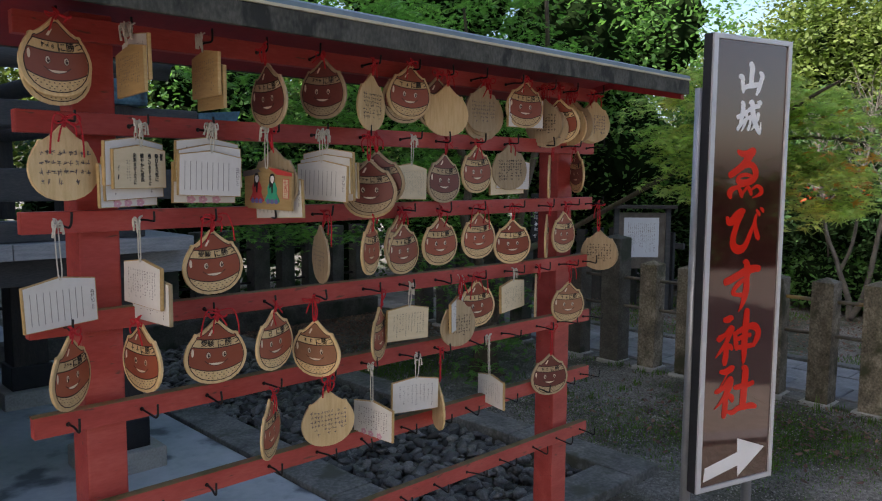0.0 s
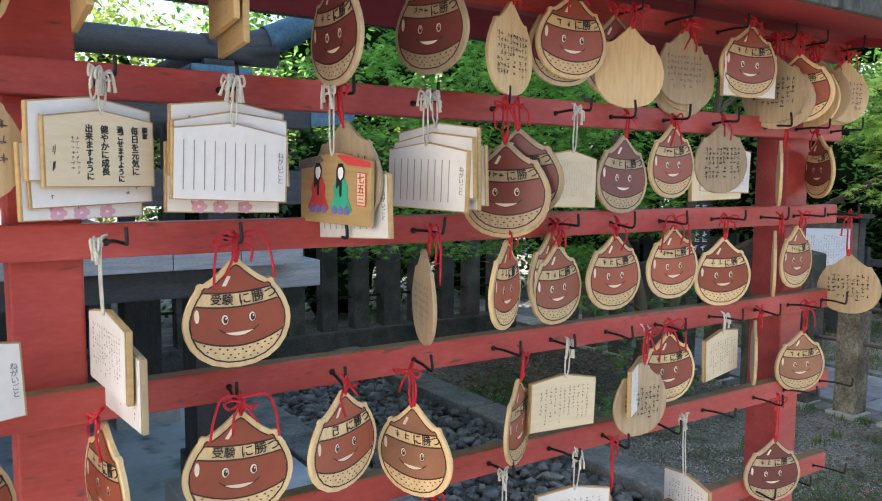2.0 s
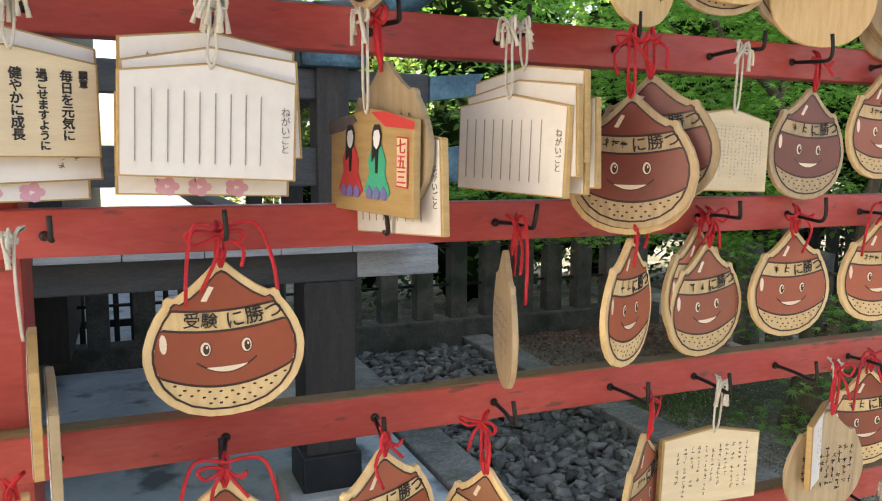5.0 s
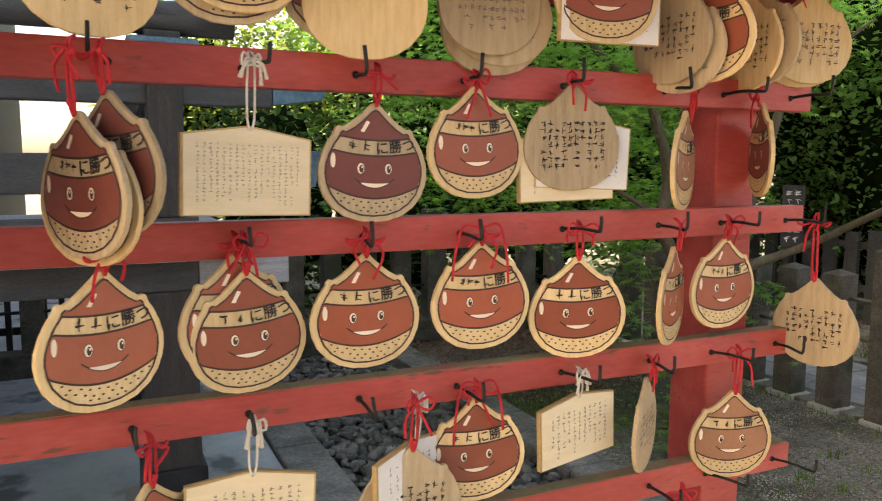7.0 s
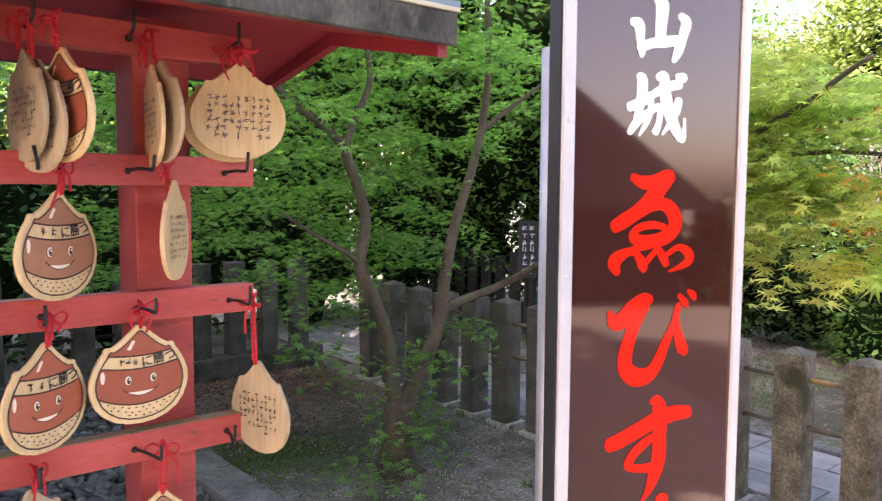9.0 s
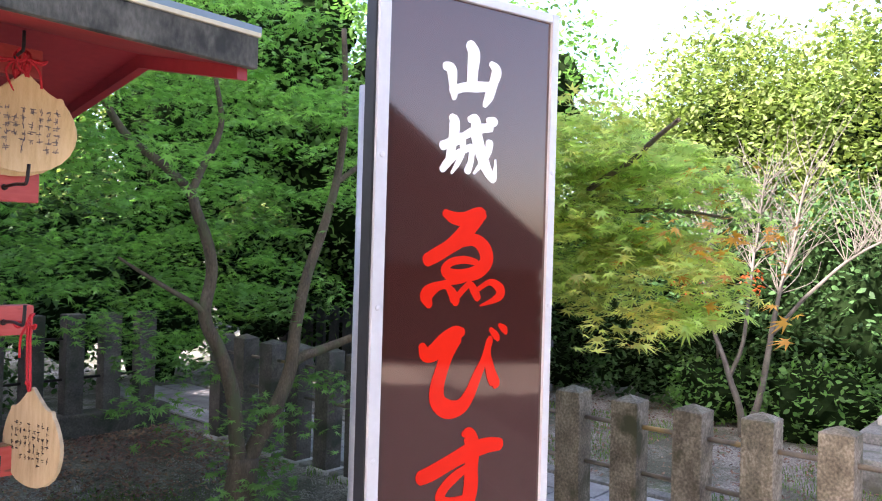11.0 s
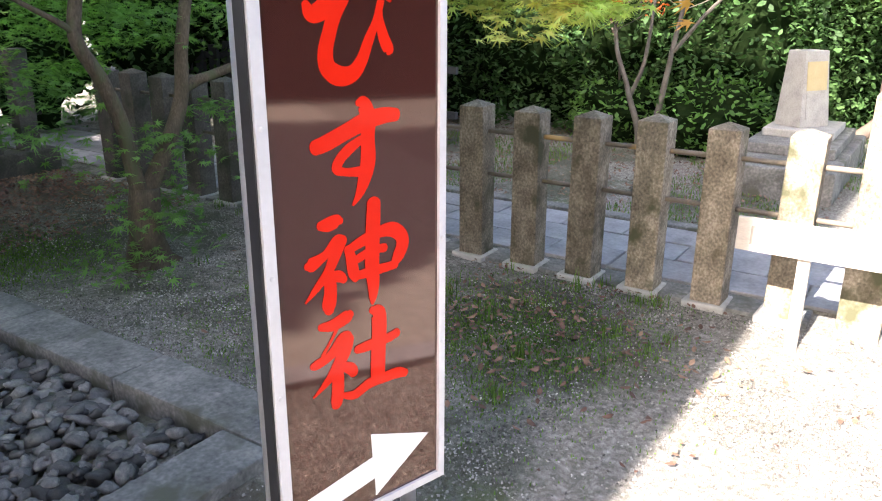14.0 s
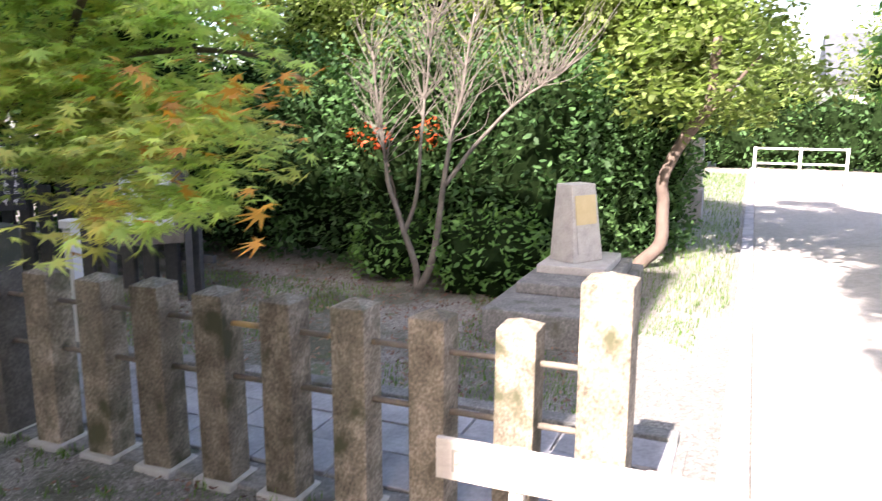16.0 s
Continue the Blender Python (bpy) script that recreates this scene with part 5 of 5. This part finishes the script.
rs = random.Random(21)
maple = thing("maple_tree", "forked maple with lichened bark and spreading green leaves", "tree", at=pose(0, 0, 0))
trunk = tree_mesh([
    ([(4.50, 4.17, -0.12), (4.49, 4.16, 0.03), (4.47, 4.13, 0.14)], 0.16, 0.105),
    ([(4.48, 4.14, 0.06), (4.465, 4.11, 0.24), (4.48, 4.10, 0.46)], 0.105, 0.085),
    ([(4.50, 4.17, 0.10), (4.60, 4.10, 0.01), (4.70, 4.05, -0.06)], 0.045, 0.015),
    ([(4.48, 4.14, 0.10), (4.38, 4.06, 0.02), (4.30, 4.0, -0.06)], 0.045, 0.015),
    ([(4.46, 4.1, 0.40), (4.424, 4.1, 0.56), (4.39, 4.1, 0.82), (4.30, 4.1, 1.08), (4.19, 4.1, 1.29), (4.23, 4.1, 1.56), (4.115, 4.1, 1.86), (4.08, 4.1, 1.96), (3.93, 4.1, 2.08), (3.70, 4.1, 2.23), (3.56, 4.1, 2.46)], 0.048, 0.018),
    ([(4.08, 4.1, 1.94), (4.163, 4.1, 2.13), (4.24, 4.1, 2.33), (4.23, 4.1, 2.57), (4.19, 4.15, 2.9)], 0.024, 0.01),
    ([(4.48, 4.1, 0.42), (4.54, 4.1, 0.50), (4.65, 4.1, 0.69), (4.77, 4.1, 0.95), (4.815, 4.1, 1.2), (4.88, 4.1, 1.49), (5.01, 4.1, 1.81), (5.12, 4.1, 2.17), (5.17, 4.1, 2.6), (5.14, 4.1, 3.1)], 0.055, 0.017),
    ([(4.78, 4.1, 0.98), (4.88, 4.08, 1.02), (5.05, 4.05, 1.06), (5.23, 3.95, 1.15), (5.3, 3.4, 1.45), (5.1, 2.5, 1.85), (4.75, 1.9, 2.05), (4.4, 1.5, 2.15)], 0.036, 0.008),
    ([(4.2, 4.1, 1.28), (4.148, 4.1, 1.34), (3.96, 4.2, 1.475), (3.8, 4.3, 1.6)], 0.022, 0.007),
    ([(5.1, 4.1, 2.1), (5.35, 4.0, 2.3), (5.6, 3.9, 2.5)], 0.02, 0.008),
    ([(5.1, 2.5, 1.85), (5.25, 2.0, 1.9), (5.35, 1.6, 1.85)], 0.016, 0.005)])
part("trunk", smooth(trunk), None, maple)
part_spots = tiers(rs, 12500, (4.3, 5.0, 2.45), (1.9, 1.5, 1.15), 130, 0.03) + tiers(rs, 4500, (4.2, 5.4, 1.45), (1.6, 1.0, 0.45), 50) + tiers(rs, 2500, (3.6, 4.3, 2.3), (0.9, 0.6, 0.6), 34)
bulk("crown", *leaves(part_spots, STAR, rs, 0.056, 0.45), MAPLE, "green maple leaves", "", parent=maple)
low = []
for c, r, k in (((4.42, 3.98, 0.33), (0.1, 0.06, 0.08), 60), ((4.28, 3.95, 0.1), (0.12, 0.1, 0.05), 50), ((4.55, 3.98, 0.76), (0.09, 0.06, 0.1), 45), ((4.75, 3.95, 0.67), (0.06, 0.05, 0.05), 16), ((4.75, 4.3, 0.4), (0.14, 0.1, 0.12), 60), ((5.0, 4.2, 0.85), (0.16, 0.1, 0.06), 50), ((3.95, 4.2, 0.85), (0.16, 0.1, 0.1), 45), ((4.3, 4.3, 0.62), (0.1, 0.1, 0.06), 30), ((4.2, 4.3, 1.05), (0.15, 0.2, 0.1), 60), ((4.9, 4.4, 1.3), (0.3, 0.2, 0.15), 120)):
    low += tiers(rs, k * 2, c, r, 4, 0.03)
bulk("young_growth", *leaves(low, STAR, rs, 0.062), FERN, "bright young maple sprouts", "", parent=maple)
sp = tiers(rs, 6800, (5.0, 2.25, 1.95), (0.5, 0.78, 0.52), 60, 0.03) + tiers(rs, 700, (4.6, 1.45, 1.55), (0.2, 0.2, 0.14), 9, 0.03)
sp = [q for q in sp if q[2] > 1.27 + 0.5 * max(0, 1.75 - q[1]) and q[1] > 1.38]
bulk("turning_crown", *leaves(sp, STAR, rs, 0.066, 0.4), MAPLE_TURN, "yellow-green maple leaves beginning to turn", "", parent=maple)
sp = tiers(rs, 60, (4.66, 1.52, 1.76), (0.2, 0.14, 0.1), 5) + tiers(rs, 14, (4.6, 1.4, 1.55), (0.15, 0.1, 0.06), 3) + tiers(rs, 26, (4.9, 1.7, 2.0), (0.25, 0.2, 0.08), 5)
bulk("orange_leaves", *leaves(sp, STAR, rs, 0.062), MAPLE_ORANGE, "orange-tipped maple leaves", "", parent=maple)


def foliage(name, label, category, lumps, n, size, m, shape=OVAL, out=0.3, core=0.95, airy=False):
    """Bushes and crowns: dark uneven inner masses, coloured as deep shade, under a loose coat of leaves."""
    t = thing(name, label, category, at=pose(0, 0, 0))
    spots = []
    for c, r in lumps:
        c, r = Vector(c), Vector(r)
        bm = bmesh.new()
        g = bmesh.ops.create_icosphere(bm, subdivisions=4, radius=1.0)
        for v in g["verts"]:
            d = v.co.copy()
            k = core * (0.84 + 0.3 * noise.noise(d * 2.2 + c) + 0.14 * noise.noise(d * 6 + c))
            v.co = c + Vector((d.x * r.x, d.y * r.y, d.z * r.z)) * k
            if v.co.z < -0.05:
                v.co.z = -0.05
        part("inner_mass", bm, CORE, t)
    for k in range(n):
        c, r = lumps[k % len(lumps)]
        c, r = Vector(c), Vector(r)
        d = Vector((rs.gauss(0, 1), rs.gauss(0, 1), rs.gauss(0, 1))).normalized()
        q = (0.5 + 0.36 * rs.random() if airy else 0.86) + 0.3 * noise.noise(d * 2.2 + c) + 0.14 * noise.noise(d * 6 + c) + out * rs.random() ** 1.6
        p = c + Vector((d.x * r.x, d.y * r.y, d.z * r.z)) * q
        if p.z > 0.03:
            spots.append(p)
    if airy:
        for c, r in lumps:
            w = 0.05 + 0.03 * r[2]
            part("trunk", tree_mesh([([(c[0], c[1], -0.1), (c[0] + 0.1, c[1] + 0.05, c[2] * 0.5), (c[0], c[1], c[2] + r[2] * 0.5)], w, w * 0.35)], 7), None, t)
    bulk("leaf_coat", *leaves(spots, shape, rs, size, 0.8), m, label, "", parent=t)
    return t


foliage("evergreen_hedge", "dark glossy evergreen hedge behind the fence", "hedge", [((10.7, 2.4 + 1.15 * k, 1.0), (0.95, 0.95, 1.45 + 0.2 * math.sin(k * 2.1))) for k in range(6)] + [((11.9, 1.95, 0.9), (0.8, 0.7, 1.4)), ((12.5, 1.3, 0.8), (0.7, 0.55, 1.2))], 52000, 0.085, HEDGE, core=0.86)
foliage("evergreen_shrub", "rounded bright evergreen shrub", "shrub", [((9.75, 2.35, 0.3), (0.5, 0.6, 0.5)), ((9.95, 3.4, 0.3), (0.45, 0.5, 0.42))], 2600, 0.075, FERN)
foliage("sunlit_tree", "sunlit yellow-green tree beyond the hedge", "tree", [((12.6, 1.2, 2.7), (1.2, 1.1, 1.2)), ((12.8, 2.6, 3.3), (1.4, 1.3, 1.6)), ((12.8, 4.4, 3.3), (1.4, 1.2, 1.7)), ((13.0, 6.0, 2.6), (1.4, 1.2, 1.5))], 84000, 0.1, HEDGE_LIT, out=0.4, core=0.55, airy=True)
foliage("rear_thicket", "dark thicket behind the back fence", "thicket", [((0.6 + 1.25 * k, 9.2 + 0.4 * math.sin(k * 1.7), 1.2), (0.85, 0.9, 1.5 + 0.35 * math.sin(k * 2.9))) for k in range(2, 8)], 14000, 0.1, HEDGE, core=0.8)
foliage("dark_tree", "broad dark green tree behind the maple", "tree", [((6.6, 8.4, 2.9), (1.2, 1.1, 1.4)), ((8.2, 7.4, 2.6), (1.2, 1.1, 1.5)), ((9.4, 6.2, 2.0), (1.0, 1.0, 1.4)), ((4.6, 9.0, 3.1), (1.3, 1.0, 1.3)), ((7.6, 5.7, 3.3), (1.1, 0.9, 1.0)), ((6.6, 6.6, 3.9), (1.1, 0.9, 0.9)), ((9.3, 7.2, 2.4), (1.2, 1.2, 1.2)), ((9.6, 5.8, 3.7), (1.1, 1.1, 1.0)), ((11.2, 8.4, 3.2), (1.3, 1.3, 1.6)), ((7.5, 8.8, 4.4), (1.4, 1.1, 1.4)), ((8.9, 9.5, 3.6), (1.4, 1.2, 1.8)), ((5.6, 9.4, 4.4), (1.3, 1.1, 1.3)), ((3.9, 9.6, 4.4), (1.2, 1.0, 1.1))], 42000, 0.09, FERN, out=0.45, core=0.75)
foliage("far_tree", "pale sunlit tree at the end of the path", "tree", [((25, 3.0, 2.2), (1.6, 1.8, 2.4)), ((27, -0.4, 2.0), (1.2, 1.0, 1.9)), ((28, -3.4, 2.3), (1.5, 1.5, 2.4)), ((22, -5.5, 2.4), (1.6, 1.5, 2.6)), ((18, 2.6, 2.2), (1.3, 1.2, 2.2))], 20000, 0.18, HEDGE_LIT, out=0.4, core=0.5, airy=True)
# added out of view to darken what the sign mirrors beside the hall
foliage("mirrored_hedge", "dark clipped hedge closing the open court", "hedge", [((8.8 + 1.5 * k, -8.6, 0.7), (1.0, 0.8, 1.1)) for k in range(5)], 3500, 0.16, HEDGE)
foliage("far_hedge", "dark hedge across the end of the path", "hedge", [((26.5, -4.6 + 1.3 * k, 0.9), (0.9, 1.0, 1.2)) for k in range(7)], 6000, 0.16, HEDGE)
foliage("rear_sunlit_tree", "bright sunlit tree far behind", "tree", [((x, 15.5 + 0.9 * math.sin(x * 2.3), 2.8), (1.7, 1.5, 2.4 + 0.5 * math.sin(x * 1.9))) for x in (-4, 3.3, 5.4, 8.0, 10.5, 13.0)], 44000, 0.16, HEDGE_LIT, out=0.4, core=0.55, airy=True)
pt = thing("path_tree", "leafy tree overhanging the path, with unseen high sprays that dapple it", "tree", at=pose(0, 0, 0))
# the first and third sprays hang out of view, added to dapple the path
sp = tiers(rs, 9000, (10.2, -0.9, 4.3), (3.0, 1.1, 0.5), 50, 0.2) + tiers(rs, 2600, (13.5, -2.9, 2.7), (1.6, 0.6, 1.0), 30, 0.2) + tiers(rs, 20000, (0.3, -1.75, 8.2), (5.6, 1.3, 0.8), 150, 0.2) + tiers(rs, 1500, (13.0, -1.45, 2.4), (1.2, 0.3, 0.7), 22, 0.1)
bulk("crown", *leaves(sp, OVAL, rs, 0.14), FERN, "bright green leaves", "", parent=pt)
me = tree_mesh([([(12.6, -3.3, -0.1), (12.6, -3.25, 1.2), (12.7, -3.0, 2.4), (12.9, -2.6, 3.3)], 0.13, 0.07), ([(12.65, -3.1, 2.0), (11.6, -2.0, 3.4), (9.0, -0.9, 4.4)], 0.06, 0.03), ([(12.9, -2.7, 3.2), (11.5, -2.6, 6.0), (8.5, -2.0, 7.8), (-4.0, -1.6, 8.3)], 0.08, 0.02), ([(12.7, -3.0, 2.2), (14.5, -3.0, 2.8), (16.5, -3.0, 3.2)], 0.06, 0.03)], 8)
part("trunk", me, None, pt)
# added out of view to shade the court that the sign mirrors
ct = thing("court_shade_tree", "unseen tall broad tree added to shade the open court", "tree", at=pose(0, 0, 0))
part("trunk", tree_mesh([([(-6.5, -5.5, -0.1), (-6.4, -5.5, 2.0), (-6.1, -5.3, 4.2), (-5.6, -5.0, 7.0)], 0.3, 0.14), ([(-6.2, -5.4, 3.8), (-4.4, -4.2, 5.8), (-2.0, -3.4, 7.2)], 0.13, 0.05), ([(-6.2, -5.4, 3.8), (-7.5, -4.2, 5.8), (-8.5, -2.8, 7.0)], 0.13, 0.05)], 8), None, ct)
bulk("crown", *leaves(tiers(rs, 30000, (-6.3, -3.2, 7.4), (4.3, 3.1, 1.0), 420, 0.3), OVAL, rs, 0.3), FERN, "bright green leaves", "", parent=ct)
for xy, s, nm in (((9.35, 2.95), 1.0, "pale_tree"),):
    t = thing("bare_tree", "slender pale-barked tree with many bare upright twigs", "tree", at=pose(xy[0], xy[1], 0))
    stems = [[(0, 0, -0.1), (0.02, 0.04, 0.25), (0.0, 0.16, 0.62), (0.05, 0.32, 1.0), (0.1, 0.42, 1.5), (0.1, 0.5, 2.2)], [(0, 0, 0.02), (0.05, -0.12, 0.3), (0.05, -0.2, 0.75), (0.05, -0.26, 1.2), (0.1, -0.36, 1.7), (0.1, -0.5, 2.5)], [(0.05, -0.24, 1.0), (0.1, -0.5, 1.35), (0.1, -0.85, 1.7), (0.05, -1.25, 1.95)], [(0.02, 0.14, 0.55), (0.0, 0.0, 1.0), (0.0, -0.05, 1.6), (0.0, -0.15, 2.4)]]
    for st, r0 in zip(stems, (0.04, 0.042, 0.024, 0.024)):
        me = tree_mesh([(st, r0, 0.009)], 7)
        me.materials.clear()
        me.materials.append(BARK_PALE)
        part("stem", me, None, t)
    limbs = []
    for k in range(230):
        st = stems[k % 4]
        q = spline(st, 5)
        b = q[rs.randrange(2 * len(q) // 3, len(q))]
        e = b + Vector((rs.uniform(-0.3, 0.3), rs.uniform(-0.5, 0.4), rs.uniform(0.2, 0.75)))
        limbs.append(([b, (b + e) / 2 + Vector((0, rs.uniform(-0.12, 0.12), rs.uniform(-0.05, 0.08))), e], 0.005, 0.0015))
    me = tree_mesh(limbs, 5)
    me.materials.clear()
    me.materials.append(BARK_PALE)
    tagged(part("twig_spray", me, None, t), "bare pale twigs", kind="stuff")
for p, lab in (((11.3, 1.05), "leaning reddish-barked tree with a bright leafy crown"),):
    t = thing("leaning_tree", lab, "tree", at=pose(p[0], p[1], 0))
    me = tree_mesh([([(0, 0.18, -0.1), (0, 0.12, 0.06), (0, -0.06, 0.3), (0.03, -0.06, 0.7), (0.0, -0.04, 0.95), (0.05, -0.24, 1.4), (0.05, -0.45, 1.75), (0, -0.5, 2.4)], 0.08, 0.045), ([(0, -0.08, 1.1), (0.1, -0.5, 1.7), (0, -0.9, 2.2)], 0.04, 0.015)], 8)
    me.materials.clear()
    me.materials.append(BARK_RED)
    part("trunk", me, None, t)
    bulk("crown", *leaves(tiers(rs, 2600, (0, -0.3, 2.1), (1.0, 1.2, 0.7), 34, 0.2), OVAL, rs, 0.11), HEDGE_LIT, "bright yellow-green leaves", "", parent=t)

# far end of the main path
far = thing("far_house", "pale house wall with a grey roof at the end of the path", "house", kind="structure")
part("wall", boxed(33, 38, -12, -2.5, 0, 2.6), PLASTER, far)
part("roof", plate(bmesh.new(), [(32.4, 2.6), (38.6, 2.6), (35.5, 4.4)], -12.6, -2.0), ROOF_TILE, far)

gate_rail = thing("white_gate_rail", "white tubular rail across the end of the path", "railing")
for y in (0.1, -0.8, -1.7):
    part("post", tube(bmesh.new(), [(21, y, -0.05), (21, y, 0.85)], 0.03, 10), PLASTER, gate_rail)
for z in (0.82, 0.5):
    part("rail", tube(bmesh.new(), [(21, 0.1, z), (21, -1.7, z)], 0.022, 10), PLASTER, gate_rail)
paling = thing("paling_fence", "dark weathered timber paling fence below the hedge", "fence", kind="structure")
for k in range(20):
    y = 4.7 + k * 0.26
    part("paling", boxed(8.45, 8.5, y, y + 0.15, -0.05, 0.95 + 0.03 * math.sin(k * 2.3), 0.006), TIMBER_BEAM, paling)
for z in (0.3, 0.75):
    part("rail", boxed(8.502, 8.55, 4.6, 9.9, z, z + 0.07), TIMBER_BEAM, paling)

foliage("red_leaved_shrub", "shrub with red autumn leaves behind the hedge", "shrub", [((9.75, 3.62, 1.42), (0.16, 0.2, 0.14)), ((9.95, 3.1, 1.42), (0.12, 0.12, 0.16))], 150, 0.06, RED_LEAF, core=0.4)
part("stem", tube(bmesh.new(), [(9.85, 3.35, -0.05), (9.85, 3.4, 0.8), (9.8, 3.55, 1.4)], 0.012, 6), BARK_RED, bpy.data.objects["red_leaved_shrub"])
pillar = thing("gate_pillar", "pale stone gate pillar on a grey block beside the path", "pillar", at=pose(15.0, 0.95, 0))
part("block", boxed(-0.2, 0.2, -0.16, 0.22, -0.05, 0.5, 0.015), FLAG, pillar)
part("shaft", boxed(-0.14, 0.14, -0.13, 0.13, 0.5, 1.25, 0.015), STONE_PALE, pillar)

# ---- litter: gravel grains, fallen leaves, grass ----
rs = random.Random(77)
OCT = [(1, 0, 0), (0, 1, 0), (-1, 0, 0), (0, -1, 0), (0, 0, 1)]
vs, fs = [], []
for k in range(84000):
    if k < 26000:
        x, y = rs.uniform(3.72, 5.6), rs.uniform(2.4, 5.9)
    elif k < 62000:
        x, y = rs.uniform(3.75, 5.62), 0.3 + 5.2 * rs.random() ** 1.4
    else:
        x, y = rs.uniform(3.0, 5.6), rs.uniform(0.0, 2.1)
    bare = min(math.hypot(x - 4.85, y - 1.95) / 0.75, math.hypot(x - 4.25, y - 4.9) / 0.85)
    if (noise.noise(Vector((x * 1.1, y * 1.1, 3.3))) > 0.08 or bare + noise.noise(Vector((x * 4, y * 4, 1.3))) < 1) and rs.random() < 0.75:
        continue
    s = rs.uniform(0.002, 0.0062)
    m = pose(x, y, -0.004 + 0.014 * noise.noise(Vector((x, y, 0)) * 1.7), rs.uniform(-40, 40), rs.uniform(-40, 40), rs.uniform(0, 360))
    o = len(vs)
    sx, sy, sz_ = s * rs.uniform(0.8, 1.5), s, s * rs.uniform(0.6, 1.0)
    vs += [m @ Vector((a * sx, b * sy, c * sz_)) for a, b, c in OCT]
    fs += [(o, o + 1, o + 4), (o + 1, o + 2, o + 4), (o + 2, o + 3, o + 4), (o + 3, o, o + 4), (o + 3, o + 2, o + 1, o)]
bulk("gravel", vs, fs, GRAVEL, "loose grey and tan gravel grains", "gravel")
spots = []
for k in range(7500):
    q = rs.random()
    if q < 0.45:
        y = 6.95 - 1.9 * rs.random() ** 1.5
        x = rs.uniform(3.6, 5.64)
    elif q < 0.54:
        x, y = min(rs.gauss(4.9, 0.4), 5.6), rs.gauss(2.1, 0.6)
    else:
        x, y = rs.uniform(7.1, 10.5), rs.uniform(1.0, 6.0)
    spots.append((x, y, 0.012 + rs.random() * 0.012))
v, f = leaves(spots, OVAL, rs, 0.042, 0.25, 0.4)
bulk("fallen_leaf_litter", v, f, DEAD, "dry brown fallen leaves on the ground", "leaf litter")


def blades(spots, h):
    vs, fs = [], []
    for x, y in spots:
        a, l = rs.uniform(0, 6.283), h * rs.uniform(0.5, 1.2)
        d = Vector((math.cos(a), math.sin(a), 0))
        n = Vector((-d.y, d.x, 0)) * 0.003
        b, lean = Vector((x, y, -0.01)), rs.uniform(0.1, 0.7) * l
        o = len(vs)
        vs += [b - n, b + n, b + d * lean * 0.35 + Vector((0, 0, l * 0.6)) + n * 0.7, b + d * lean * 0.35 + Vector((0, 0, l * 0.6)) - n * 0.7, b + d * lean + Vector((0, 0, l))]
        fs += [(o, o + 1, o + 2, o + 3), (o + 3, o + 2, o + 4)]
    return vs, fs


sp = []
for k in range(46):
    cx, cy = (rs.uniform(4.3, 5.6), rs.uniform(1.1, 4.0)) if k % 3 else (rs.uniform(5.5, 5.66), rs.uniform(1.0, 5.0))
    for j in range(rs.randrange(8, 26)):
        sp.append((rs.gauss(cx, 0.03), rs.gauss(cy, 0.03)))
bulk("grass_tufts", *blades(sp, 0.055), GRASS, "small green grass tufts in the gravel", "grass")
sp = [(rs.uniform(7.0, 9.4), rs.uniform(0.45, 5.5)) for k in range(14000)]
sp = [q for q in sp if noise.noise(Vector((q[0] * 0.9, q[1] * 0.9, 1))) > 0.02]
bulk("grass", *blades(sp, 0.04), GRASS, "patchy grass behind the fence", "grass")
sp = [(rs.uniform(9.5, 24), rs.uniform(0.25, 1.3)) for k in range(7000)]
bulk("path_verge", *blades(sp, 0.07), GRASS, "grass verge along the path", "grass")

sp = []
for cx, cy, k in ((4.62, 1.78, 26), (4.9, 2.1, 14), (4.35, 2.2, 16), (5.05, 2.45, 18), (4.2, 1.7, 9), (5.5, 1.9, 12), (4.75, 1.45, 10)):
    sp += [(rs.gauss(cx, 0.025), rs.gauss(cy, 0.025)) for j in range(k)]
bulk("tall_grass_tufts", *blades(sp, 0.12), GRASS, "taller grass tufts standing in the gravel", "grass")
sp = [(rs.gauss(4.1, 0.28), rs.gauss(4.95, 0.3)) for k in range(6000)] + [(rs.gauss(4.3, 0.35), rs.gauss(2.6, 0.5)) for k in range(5000)] + [(rs.gauss(4.85, 0.4), rs.gauss(1.9, 0.35)) for k in range(9000)]
sp = [q for q in sp if 3.72 < q[0] < 5.6]
bulk("moss_carpet", *blades(sp, 0.016), GRASS, "low green moss over the gravel under the maple", "moss")
